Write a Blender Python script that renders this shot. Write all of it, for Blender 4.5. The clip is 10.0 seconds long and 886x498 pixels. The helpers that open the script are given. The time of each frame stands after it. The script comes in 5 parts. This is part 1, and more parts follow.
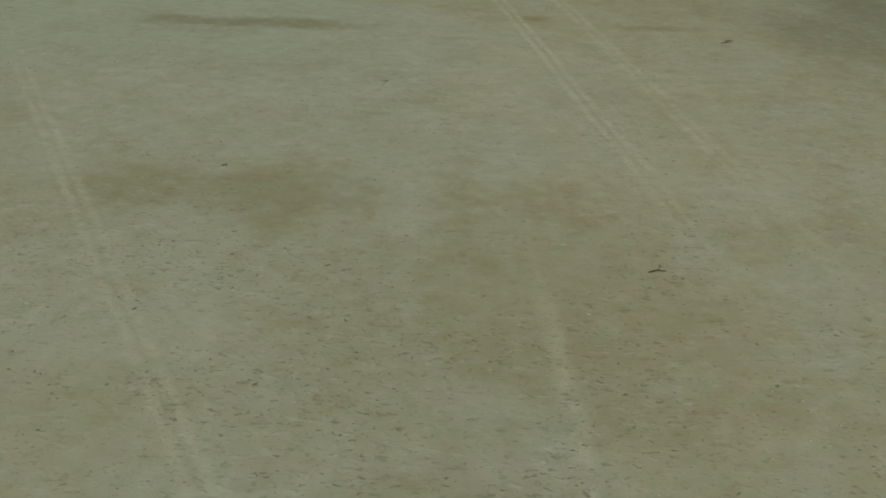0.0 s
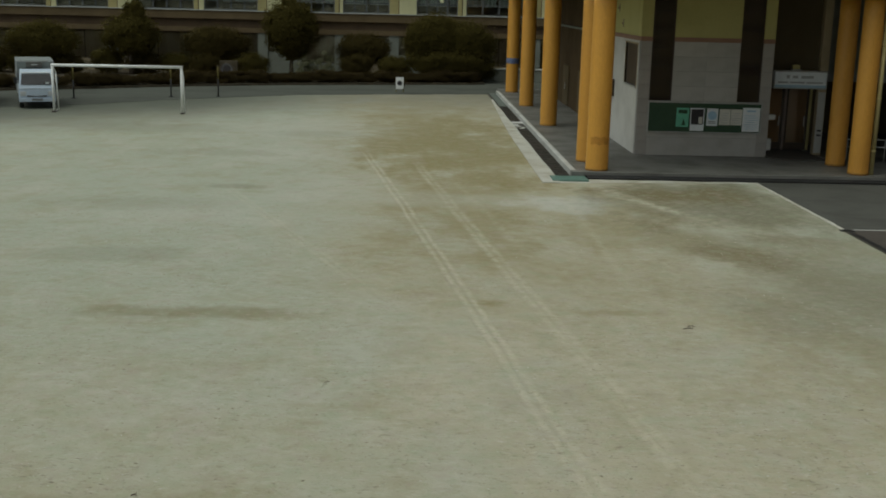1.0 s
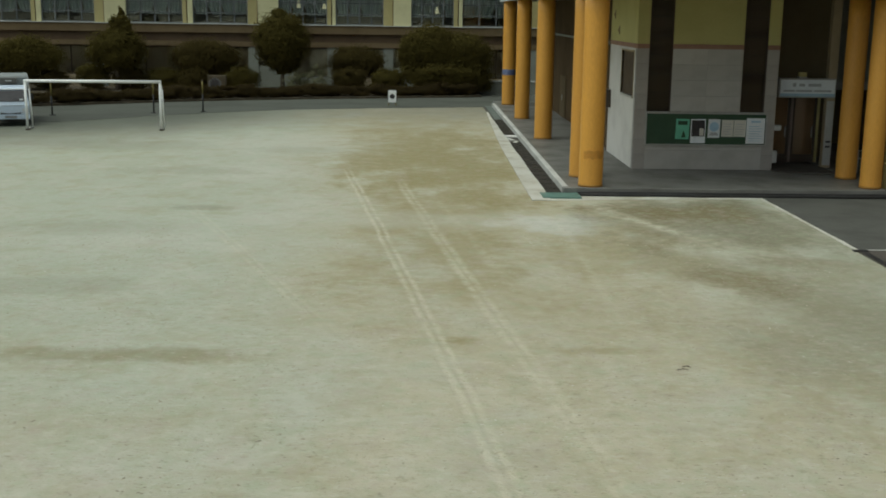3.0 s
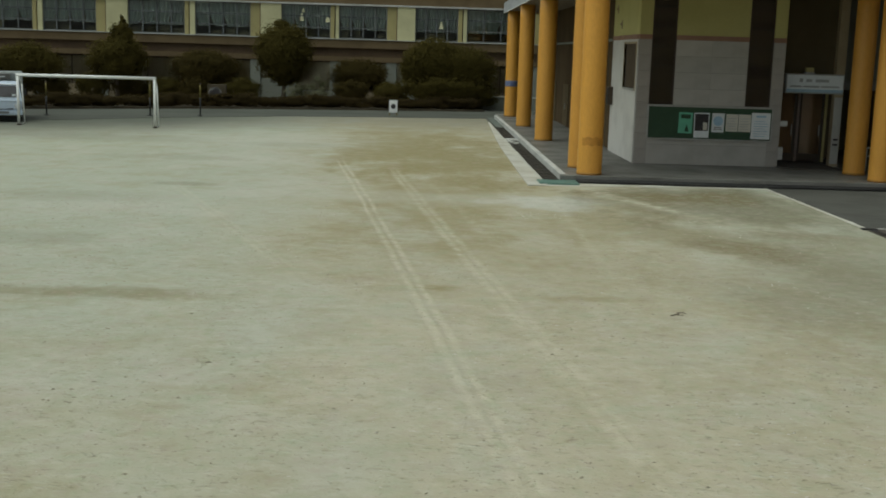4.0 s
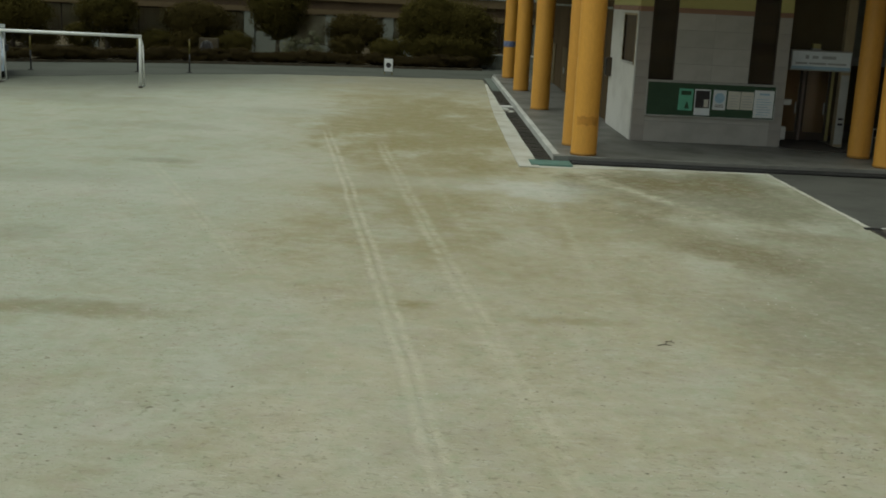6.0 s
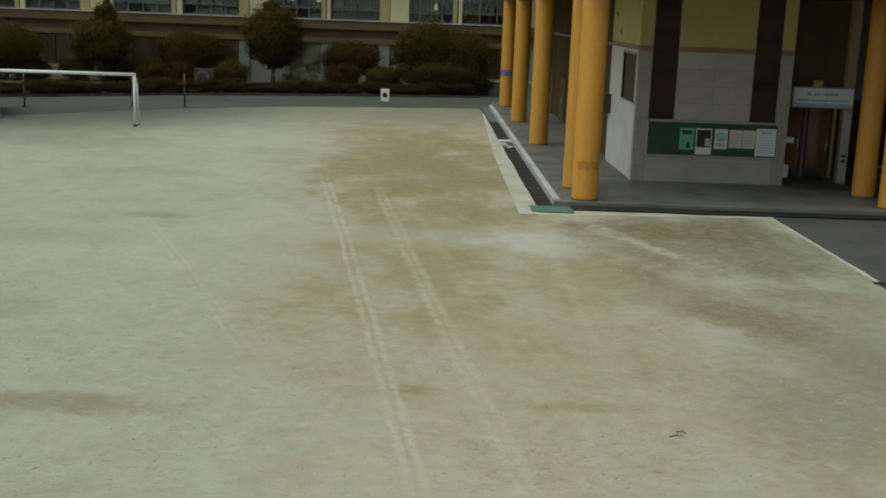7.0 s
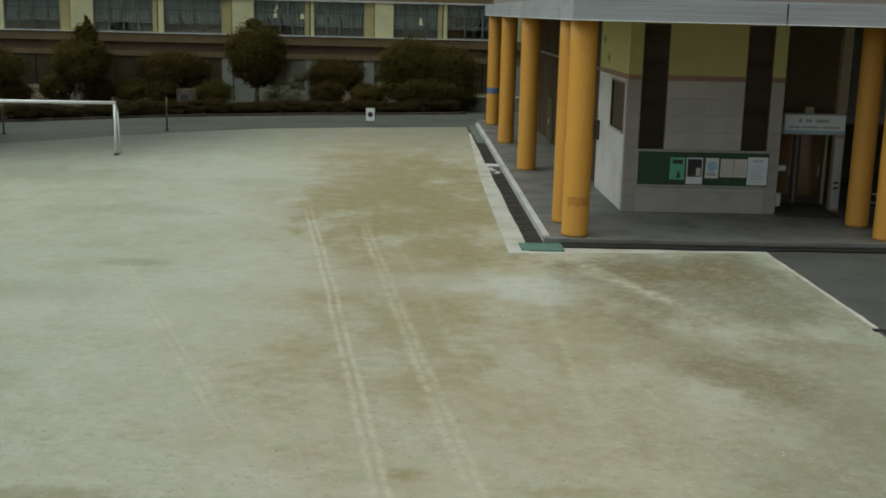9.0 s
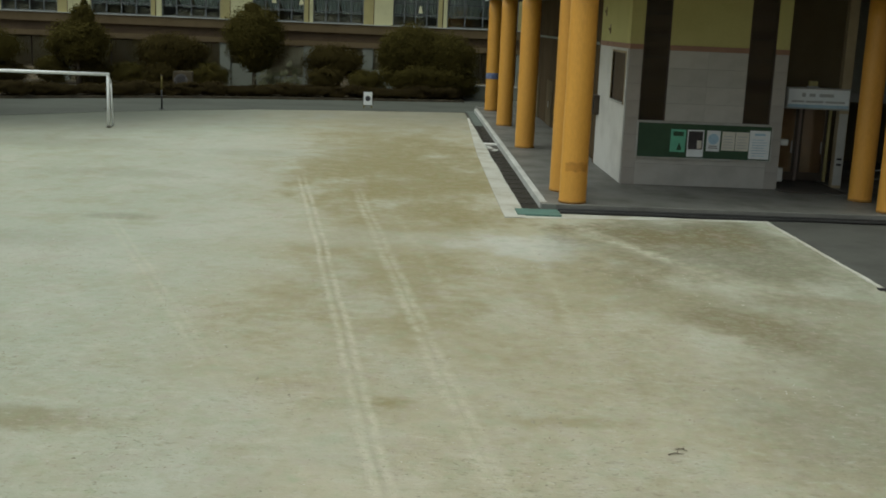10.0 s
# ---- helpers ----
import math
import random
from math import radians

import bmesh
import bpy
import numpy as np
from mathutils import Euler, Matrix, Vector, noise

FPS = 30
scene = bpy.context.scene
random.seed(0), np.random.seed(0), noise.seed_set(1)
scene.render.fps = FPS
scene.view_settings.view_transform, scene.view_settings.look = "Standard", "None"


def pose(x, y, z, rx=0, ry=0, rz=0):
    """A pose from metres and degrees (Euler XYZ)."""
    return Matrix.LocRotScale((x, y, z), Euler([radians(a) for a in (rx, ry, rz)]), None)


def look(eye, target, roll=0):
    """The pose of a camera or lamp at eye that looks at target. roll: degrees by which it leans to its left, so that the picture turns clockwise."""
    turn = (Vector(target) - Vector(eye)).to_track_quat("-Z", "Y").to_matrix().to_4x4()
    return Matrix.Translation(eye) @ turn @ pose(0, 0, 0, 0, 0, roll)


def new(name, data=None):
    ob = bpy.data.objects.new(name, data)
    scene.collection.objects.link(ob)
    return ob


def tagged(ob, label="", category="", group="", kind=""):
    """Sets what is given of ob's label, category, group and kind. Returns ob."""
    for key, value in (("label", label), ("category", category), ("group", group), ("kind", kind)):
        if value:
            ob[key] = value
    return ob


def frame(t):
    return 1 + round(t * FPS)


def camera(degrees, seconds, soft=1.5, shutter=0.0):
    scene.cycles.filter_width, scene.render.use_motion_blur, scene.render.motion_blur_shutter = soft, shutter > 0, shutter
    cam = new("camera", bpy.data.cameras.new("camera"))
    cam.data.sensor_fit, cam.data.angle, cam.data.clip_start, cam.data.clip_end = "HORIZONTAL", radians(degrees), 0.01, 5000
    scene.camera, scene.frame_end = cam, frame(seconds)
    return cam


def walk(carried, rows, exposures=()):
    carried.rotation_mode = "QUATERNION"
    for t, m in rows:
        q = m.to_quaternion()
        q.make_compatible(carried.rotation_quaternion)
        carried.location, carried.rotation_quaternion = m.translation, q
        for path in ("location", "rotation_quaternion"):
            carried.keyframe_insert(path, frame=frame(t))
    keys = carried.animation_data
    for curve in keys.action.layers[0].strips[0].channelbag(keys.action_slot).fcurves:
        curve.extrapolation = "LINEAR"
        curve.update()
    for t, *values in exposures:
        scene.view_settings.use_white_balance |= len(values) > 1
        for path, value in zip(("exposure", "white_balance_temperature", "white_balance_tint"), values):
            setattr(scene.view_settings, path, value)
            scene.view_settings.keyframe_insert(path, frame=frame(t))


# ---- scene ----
cam = camera(43.0, 10.0, 1.8)
PATH = [
    (0, (-6.772, -38.941, 5.29), (-6.72, -37.126, 4.453), 2.0),
    (0.1, (-6.695, -38.813, 5.333), (-6.646, -36.978, 4.539), 1.8),
    (0.3, (-6.541, -38.556, 5.419), (-6.484, -36.639, 4.85), 1.5),
    (0.4, (-6.463, -38.427, 5.462), (-6.402, -36.483, 4.995), 1.8),
    (0.5, (-6.386, -38.299, 5.504), (-6.326, -36.348, 5.068), 1.7),
    (1, (-6.125, -37.516, 5.849), (-6.056, -35.565, 5.414), 1.4),
    (1.5, (-5.868, -36.887, 6.317), (-5.793, -34.939, 5.871), 1.4),
    (2, (-5.559, -36.211, 6.548), (-5.483, -34.27, 6.072), 0.7),
    (2.5, (-5.424, -35.705, 5.951), (-5.306, -33.753, 5.531), 3.0),
    (2.7, (-5.389, -35.429, 5.886), (-5.307, -33.474, 5.472), 1.6),
    (3.8, (-4.798, -34.329, 4.082), (-4.776, -32.365, 3.705), 0.7),
    (4, (-4.751, -34.139, 3.775), (-4.71, -32.169, 3.433), 1.7),
    (4.5, (-4.606, -33.649, 3.623), (-4.526, -31.69, 3.225), 1.7),
    (5, (-4.478, -33.272, 3.747), (-4.43, -31.32, 3.313), 1.5),
    (5.2, (-4.455, -33.24, 3.861), (-4.415, -31.289, 3.421), 1.6),
    (6.3, (-4.36, -32.503, 4.879), (-4.313, -30.551, 4.447), 3.0),
    (6.5, (-4.378, -32.347, 5.031), (-4.328, -30.393, 4.606), 1.4),
    (7, (-4.456, -32.02, 5.519), (-4.409, -30.064, 5.104), 2.1),
    (7.5, (-4.5, -31.735, 5.901), (-4.438, -29.78, 5.485), 1.9),
    (8, (-4.512, -31.487, 6.05), (-4.473, -29.527, 5.656), 2.4),
    (8.5, (-4.481, -31.289, 6.336), (-4.437, -29.33, 5.931), 1.8),
    (9, (-4.458, -31.115, 6.442), (-4.39, -29.159, 6.03), 1.4),
    (9.5, (-4.403, -30.893, 5.971), (-4.323, -28.933, 5.58), 2.1),
    (10, (-4.31, -30.675, 5.104), (-4.238, -28.716, 4.706), 2.4),
]
EXPOSURES = [(0.0, -0.82, 6700, -8), (0.3, -0.78, 6700, -6), (0.6, -0.7, 6600, -3), (1.0, -0.52, 6350, -2), (1.5, -0.48, 6350, -2), (2.0, -0.62, 6450, -3), (2.5, -0.06, 6250, -3), (4.0, -0.20, 6300, -3), (4.5, -0.35, 6380, -6), (5.0, -0.49, 6450, -7), (6.5, -0.29, 6380, -5), (8.0, -0.22, 6250, -2), (9.0, -0.19, 6200, -2), (10.0, -0.10, 6250, -3)]
walk(cam, [(t, look(eye, target, roll)) for t, eye, target, roll in PATH], EXPOSURES)

# ---- world, sun ----
world = bpy.data.worlds.new("world")
scene.world = world
world.use_nodes = True
wt = world.node_tree
wt.nodes.clear()
sky = wt.nodes.new("ShaderNodeTexSky")
sky.sky_type = "NISHITA"
sky.sun_disc = False
sky.sun_elevation, sky.sun_rotation = radians(66), radians(248)
sky.air_density, sky.dust_density, sky.ozone_density = 1.0, 4.0, 1.0
wbg = wt.nodes.new("ShaderNodeBackground")
wbg.inputs["Strength"].default_value = 0.10
wout = wt.nodes.new("ShaderNodeOutputWorld")
grey = wt.nodes.new("ShaderNodeHueSaturation")  # a clouded sky: most of the blue is gone
grey.inputs["Saturation"].default_value = 0.3
wt.links.new(sky.outputs[0], grey.inputs["Color"])
wt.links.new(grey.outputs[0], wbg.inputs[0])
wt.links.new(wbg.outputs[0], wout.inputs[0])

sun = new("sun", bpy.data.lights.new("sun", "SUN"))
sun.data.energy, sun.data.angle, sun.data.color = 1.4, radians(62), (1.0, 0.97, 0.91)
SUN_EL, SUN_AZ = radians(66), radians(248)
sun.matrix_world = look((0, 0, 40), (-math.cos(SUN_EL) * math.sin(SUN_AZ), -math.cos(SUN_EL) * math.cos(SUN_AZ), 40 - math.sin(SUN_EL)))


# ---- node and material helpers ----
class Graph:
    def __init__(self, name):
        self.mat = bpy.data.materials.new(name)
        self.mat.use_nodes = True
        self.t = self.mat.node_tree
        self.t.nodes.clear()
        self.out = self.t.nodes.new("ShaderNodeOutputMaterial")
        self.bsdf = self.t.nodes.new("ShaderNodeBsdfPrincipled")
        self.t.links.new(self.bsdf.outputs[0], self.out.inputs[0])

    def put(self, socket, value):
        if isinstance(value, bpy.types.NodeSocket):
            self.t.links.new(value, socket)
        elif isinstance(value, tuple) and len(value) == 3 and socket.type == "RGBA":
            socket.default_value = (*value, 1)
        else:
            socket.default_value = value

    def node(self, kind, **values):
        n = self.t.nodes.new(kind)
        for k, v in values.items():
            self.put(n.inputs[k.replace("_", " ")], v)
        return n

    def coords(self, scale=(1, 1, 1)):
        c = self.t.nodes.new("ShaderNodeTexCoord").outputs["Object"]
        m = self.t.nodes.new("ShaderNodeMapping")
        self.t.links.new(c, m.inputs[0])
        m.inputs["Scale"].default_value = scale
        return m.outputs[0]

    def noise(self, vec, scale, detail=4.0, rough=0.55):
        return self.node("ShaderNodeTexNoise", Vector=vec, Scale=scale, Detail=detail, Roughness=rough).outputs[0]

    def math(self, op, a, b=0.0, c=0.0, clamp=False):
        n = self.t.nodes.new("ShaderNodeMath")
        n.operation, n.use_clamp = op, clamp
        self.put(n.inputs[0], a), self.put(n.inputs[1], b), self.put(n.inputs[2], c)
        return n.outputs[0]

    def range(self, v, a, b, c=0.0, d=1.0):
        n = self.t.nodes.new("ShaderNodeMapRange")
        n.interpolation_type = "SMOOTHSTEP"
        self.put(n.inputs["Value"], v)
        for key, x in (("From Min", a), ("From Max", b), ("To Min", c), ("To Max", d)):
            self.put(n.inputs[key], x)
        return n.outputs[0]

    def mix(self, fac, a, b, mode="MIX"):
        n = self.t.nodes.new("ShaderNodeMix")
        n.data_type, n.blend_type = "RGBA", mode
        self.put(n.inputs[0], fac), self.put(n.inputs[6], a), self.put(n.inputs[7], b)
        return n.outputs[2]

    def scaled(self, color, factor):
        """The colour times a factor, with its hue kept."""
        n = self.t.nodes.new("ShaderNodeHueSaturation")
        self.put(n.inputs["Color"], color), self.put(n.inputs["Value"], factor)
        return n.outputs[0]

    def bump(self, height, strength, distance):
        n = self.node("ShaderNodeBump", Height=height, Strength=strength, Distance=distance)
        self.t.links.new(n.outputs[0], self.bsdf.inputs["Normal"])

    def done(self, color, rough=0.7, metal=0.0, spec=0.5):
        self.put(self.bsdf.inputs["Base Color"], color)
        self.put(self.bsdf.inputs["Roughness"], rough)
        self.put(self.bsdf.inputs["Metallic"], metal)
        self.put(self.bsdf.inputs["Specular IOR Level"], spec)
        return self.mat


def surface(name, color, dirt, size=1.2, amount=0.5, rough=0.7, metal=0.0, spec=0.4, grain=60.0, relief=0.15, vary=0.12, stretch=(1, 1, 1)):
    """A worn surface: broad stains, fine grain, relief, and a little change from piece to piece."""
    g = Graph(name)
    v = g.coords(stretch)
    broad = g.range(g.noise(v, size, 5.0, 0.62), 0.38, 0.72, 0.0, amount)
    fine = g.noise(v, grain, 3.0, 0.6)
    col = g.mix(broad, color, dirt)
    rnd = g.t.nodes.new("ShaderNodeObjectInfo").outputs["Random"]
    f = g.math("ADD", g.math("MULTIPLY", rnd, vary), 1.0 - vary / 2)
    f = g.math("ADD", f, g.math("MULTIPLY", g.math("SUBTRACT", fine, 0.5), 0.35))
    col = g.scaled(col, f)
    g.bump(fine, relief, 0.01)
    r = g.math("ADD", g.math("MULTIPLY", broad, 0.2), rough, clamp=True)
    return g.done(col, r, metal, spec)


def glass(name, tint, rough=0.03, shade=(0.9, 0.92, 0.95)):
    g = Graph(name)
    clear = g.node("ShaderNodeBsdfTransparent", Color=tint)
    shine = g.node("ShaderNodeBsdfGlossy", Roughness=rough, Color=shade)
    wave = g.noise(g.coords(), 0.7, 2.0)
    b = g.node("ShaderNodeBump", Height=wave, Strength=0.05, Distance=0.2)
    g.t.links.new(b.outputs[0], shine.inputs["Normal"])
    fr = g.node("ShaderNodeFresnel", IOR=1.5)
    m = g.t.nodes.new("ShaderNodeMixShader")
    g.t.links.new(fr.outputs[0], m.inputs[0])
    g.t.links.new(clear.outputs[0], m.inputs[1])
    g.t.links.new(shine.outputs[0], m.inputs[2])
    g.t.links.new(m.outputs[0], g.out.inputs[0])
    return g.mat


def leaf_material(name, dark, light):
    g = Graph(name)
    isl = g.t.nodes.new("ShaderNodeNewGeometry").outputs["Random Per Island"]
    broad = g.noise(g.coords(), 1.3, 3.0)
    f = g.math("MULTIPLY", g.math("ADD", isl, broad), 0.5, clamp=True)
    col = g.mix(f, dark, light)
    thin = g.node("ShaderNodeBsdfTranslucent", Color=col)
    both = g.t.nodes.new("ShaderNodeMixShader")
    both.inputs[0].default_value = 0.55
    g.t.links.new(g.bsdf.outputs[0], both.inputs[1])
    g.t.links.new(thin.outputs[0], both.inputs[2])
    g.t.links.new(both.outputs[0], g.out.inputs[0])
    return g.done(col, 0.85, 0.0, 0.04)


def sand_material():
    g = Graph("sand")
    v = g.coords()
    sep = g.node("ShaderNodeSeparateXYZ", Vector=v)
    # plan coordinates of the marks
    x, y = g.math("MULTIPLY_ADD", sep.outputs[0], 1.0173, 0.09), g.math("MULTIPLY_ADD", sep.outputs[1], 1.0173, 0.58)
    n_big = g.noise(v, 0.10, 5.0, 0.6)
    n_mid = g.noise(g.coords((1.0, 0.6, 1.0)), 0.50, 4.0, 0.52)
    n_small = g.noise(v, 3.2, 5.0, 0.65)
    n_fine = g.noise(v, 24.0, 4.0, 0.7)
    wob = g.math("SUBTRACT", n_mid, 0.5)
    wob2 = g.math("SUBTRACT", n_small, 0.5)
    shift = g.node("ShaderNodeTexNoise", Vector=v, Scale=1.1, Detail=5.0, Roughness=0.7)
    parts = g.node("ShaderNodeSeparateXYZ", Vector=shift.outputs[1])
    wob3, wob4 = g.math("SUBTRACT", parts.outputs[0], 0.5), g.math("SUBTRACT", parts.outputs[1], 0.5)
    torn = g.range(g.noise(v, 1.3, 3.0, 0.6), 0.36, 0.58, 0.84, 1.0)
    ochre, white = (0.30, 0.258, 0.13), (0.55, 0.54, 0.465)
    band = g.math("ABSOLUTE", g.math("ADD", x, g.math("ADD", 2.6, g.math("MULTIPLY", y, 0.06))))
    band = g.math("ADD", band, g.math("MULTIPLY", wob, 9.0))
    inner = g.range(band, 8.5, 2.5)
    near = g.range(y, -14.0, -27.0, 0.0, 0.6)
    inner = g.math("MAXIMUM", inner, near)
    pale = g.mix(inner, (0.44, 0.462, 0.37), (0.51, 0.468, 0.352))
    dry = g.range(g.math("ADD", g.math("MULTIPLY", n_big, 0.5), g.math("MULTIPLY", n_mid, 0.5)), 0.36, 0.62, 0.0, g.math("ADD", 0.2, g.math("MULTIPLY", inner, 0.6)))
    col = g.mix(dry, pale, (0.39, 0.348, 0.215))
    col = g.mix(g.range(n_mid, 0.46, 0.72, 0.0, 0.48), col, white)
    blot = g.noise(g.coords((1.0, 0.85, 1.0)), 0.9, 4.0, 0.55)
    col = g.mix(g.range(blot, 0.46, 0.70, 0.0, 0.34), col, (0.34, 0.295, 0.17))
    col = g.mix(g.range(blot, 0.50, 0.28, 0.0, 0.34), col, (0.46, 0.475, 0.385))
    tone = g.noise(v, 3.6, 3.0, 0.6)
    rough = g.range(y, -22.0, -2.0, 1.0, 0.4)  # the trodden middle of the field is finer
    col = g.mix(g.math("MULTIPLY", g.range(tone, 0.52, 0.70, 0.0, 0.32), rough), col, (0.33, 0.30, 0.18))
    col = g.mix(g.math("MULTIPLY", g.range(tone, 0.48, 0.32, 0.0, 0.36), rough), col, (0.56, 0.54, 0.44))

    def spot(cx, cy, rx, ry, turn=0.0):
        c, s = math.cos(radians(turn)), math.sin(radians(turn))
        warp = min(rx, ry)
        dx = g.math("ADD", g.math("SUBTRACT", x, cx), g.math("MULTIPLY", wob3, 1.5 * warp + 0.4))
        dy = g.math("ADD", g.math("SUBTRACT", y, cy), g.math("MULTIPLY", wob4, 1.3 * warp + 0.2))
        u = g.math("MULTIPLY", g.math("ADD", g.math("MULTIPLY", dx, c), g.math("MULTIPLY", dy, s)), 1 / rx)
        w = g.math("MULTIPLY", g.math("SUBTRACT", g.math("MULTIPLY", dy, c), g.math("MULTIPLY", dx, s)), 1 / ry)
        d = g.math("SQRT", g.math("ADD", g.math("MULTIPLY", u, u), g.math("MULTIPLY", w, w)))
        d = g.math("ADD", d, g.math("ADD", g.math("MULTIPLY", wob, 3.2), g.math("MULTIPLY", wob2, 0.9)))
        return g.math("MULTIPLY", g.range(d, 1.4, 0.2), torn)

    # damp ochre stains and pale dusty patches: centre, half sizes, turn, weight
    for cx, cy, rx, ry, turn, weight in (
        (-4.2, 9.0, 4.4, 11.0, 4, 0.95), (-4.3, 8.0, 3.8, 10.0, 4, 0.6), (-4.6, -1.0, 2.4, 4.0, 0, 0.5), (-5.5, 20.0, 3.2, 7.0, 0, 0.55), 
        (-10.3, -16.75, 2.3, 0.34, -3, 0.62),
        (-2.2, -16.4, 1.1, 0.3, 0, 0.55), (-4.5, -15.8, 0.5, 0.3, 0, 0.8), (-8.6, -25.8, 2.7, 1.0, 0, 0.5), (-7.6, -21.8, 1.1, 0.35, 0, 0.4),
        (-4.7, -7.5, 2.3, 5.5, 0, 0.7), (-3.0, -13.0, 3.0, 3.5, 0, 0.35), (-6.0, -29.0, 2.5, 3.5, 0, 0.4), (-0.6, -8.5, 2.2, 3.2, 0, 0.5)):
        col = g.mix(g.math("MULTIPLY", spot(cx, cy, rx, ry, turn), weight), col, ochre)
    for cx, cy, rx, ry, weight in ((-1.5, -4.3, 1.5, 1.5, 1.0), (-1.3, -4.6, 0.9, 0.8, 0.7), (3.3, -5.1, 1.6, 1.3, 0.5), (-9.2, -4.0, 1.6, 1.4, 0.5), (-6.3, -16.0, 0.6, 0.5, 0.3), (-10.6, 5.4, 2.6, 3.0, 0.55), (-8.3, -1.5, 1.8, 2.6, 0.4), (-12.0, -7.0, 3.0, 2.0, 0.45),
                                   (-11.0, 14.0, 4.5, 5.0, 0.45), (-4.6, -4.0, 3.2, 1.3, 0.4)):
        col = g.mix(g.math("MULTIPLY", spot(cx, cy, rx, ry), weight), col, white)

    # dull ground: trodden before the raised floor, lens fall-off painted in farther right
    for cx, cy, rx, ry, weight in ((3.3, -1.9, 3.4, 2.4, 0.85), (4.4, -4.8, 2.6, 3.6, 0.7), (2.9, -4.2, 3.4, 4.0, 0.5), (5.0, -12.0, 3.4, 8.0, 0.42), (3.6, -17.0, 3.6, 5.0, 0.38), (2.2, -14.5, 3.0, 3.5, 0.2), (1.6, -9.5, 2.0, 3.0, 0.3), (-10.5, -16.75, 2.4, 0.5, 0.26), (-8.8, -25.8, 2.4, 0.8, 0.12), (-13.5, 5.5, 2.6, 1.2, 0.22), (-18.0, 13.0, 4.5, 2.2, 0.3), (-11.5, -2.3, 0.9, 0.5, 0.4), (-14.0, -5.5, 2.6, 1.2, 0.22), (-9.5, 12.0, 2.5, 1.4, 0.2), (-13.0, -12.0, 2.8, 0.8, 0.25)):
        u, w = g.math("MULTIPLY", g.math("SUBTRACT", x, cx), 1 / rx), g.math("MULTIPLY", g.math("SUBTRACT", y, cy), 1 / ry)
        d = g.math("SQRT", g.math("ADD", g.math("MULTIPLY", u, u), g.math("MULTIPLY", w, w)))
        d = g.math("ADD", d, g.math("ADD", g.math("MULTIPLY", wob, 1.6), g.math("MULTIPLY", wob2, 0.7)))
        col = g.mix(g.range(d, 1.3, 0.4, 0.0, weight), col, (0.205, 0.195, 0.128))

    # darker damp stains on the trodden ground
    for cx, cy, rx, ry, turn, weight in ((2.7, -2.6, 2.1, 1.6, 0, 1.0), (0.4, -1.5, 1.3, 0.8, 0, 0.9), (0.7, -6.6, 0.7, 1.6, 7, 0.6), (1.9, -11.2, 1.2, 1.2, 0, 0.6), (4.0, -9.0, 1.5, 0.9, 0, 0.5)):
        col = g.mix(g.math("MULTIPLY", spot(cx, cy, rx, ry, turn), weight), col, (0.205, 0.168, 0.088))

    # wheel tracks: lines x = a + b y + c y^2, each a pair of ribs
    rut = 0.0
    for a, b, c, y0, y1, rib, wide, weight in ((-6.87, -0.1357, -0.00035, -29, 7, 0.10, 0.085, 1.1), (-5.34, -0.1144, 0.0002, -30, 5, 0.09, 0.12, 0.8),
                                               (-12.66, -0.386, 0.0, -15, -1, 0.10, 0.08, 0.5), (-0.37, -0.393, 0.0, -6.6, 0.0, 0.0, 0.36, 1.15), (-1.2, 0.003, 0.0, -14, -1, 0.0, 0.2, 0.4),
                                               (-22.5, -0.441, 0.0, -34, -18, 0.10, 0.09, 0.7), (-6.3, -0.03, 0.0, -34, -27, 0.0, 0.13, 0.95),
                                               (-4.55, -0.125, -0.0006, -16, 1, 0.0, 0.16, 0.35)):
        f = g.math("ADD", g.math("MULTIPLY", g.math("ADD", g.math("MULTIPLY", y, c), b), y), a)
        d = g.math("ADD", g.math("SUBTRACT", x, f), g.math("MULTIPLY", wob, 0.16))
        d = g.math("ABSOLUTE", g.math("SUBTRACT", g.math("ABSOLUTE", d), rib))
        m = g.range(d, wide * 1.3, 0.0)
        ends = g.math("MULTIPLY", g.range(y, y0 - 2, y0 + (9 if y1 > 0 else 3)), g.range(y, y1 + 1, y1 - 4))
        worn = g.range(g.noise(v, 0.9, 4.0, 0.7), 0.34, 0.58, 0.4, 1.0)
        m = g.math("MULTIPLY", g.math("MULTIPLY", m, ends), g.math("MULTIPLY", worn, weight))
        rut = g.math("MAXIMUM", rut, m)
    crumbled = g.math("MULTIPLY", g.range(n_small, 0.34, 0.60, 0.25, 1.0), g.range(n_fine, 0.3, 0.6, 0.6, 1.0))
    rut = g.math("MULTIPLY", rut, crumbled)
    col = g.mix(g.math("MULTIPLY", rut, 0.8, clamp=True), col, (0.60, 0.56, 0.43))
    shade = g.math("ADD", 0.838, g.math("MULTIPLY", n_small, 0.16))
    shade = g.math("ADD", shade, g.math("MULTIPLY", n_fine, 0.05))
    # crumbs of darker soil and pale grit, thick in some places and thin in others
    loose = g.range(g.noise(v, 0.45, 5.0, 0.65), 0.36, 0.64, 0.3, 1.0)
    loose = g.math("MULTIPLY", loose, g.range(y, -20.0, 2.0, 1.1, 0.45))
    lump = g.noise(g.coords((0.55, 1.0, 1.0)), 9.0, 2.0, 0.5)
    grit = g.noise(g.coords((0.5, 1.0, 1.0)), 22.0, 2.0, 0.55)
    # besides real crumbs, the specks paint in the small shadows of clods
    speck = g.math("MULTIPLY", g.math("MAXIMUM", g.range(lump, 0.60, 0.74, 0.0, 0.34), g.range(grit, 0.60, 0.72, 0.0, 0.48)), loose)
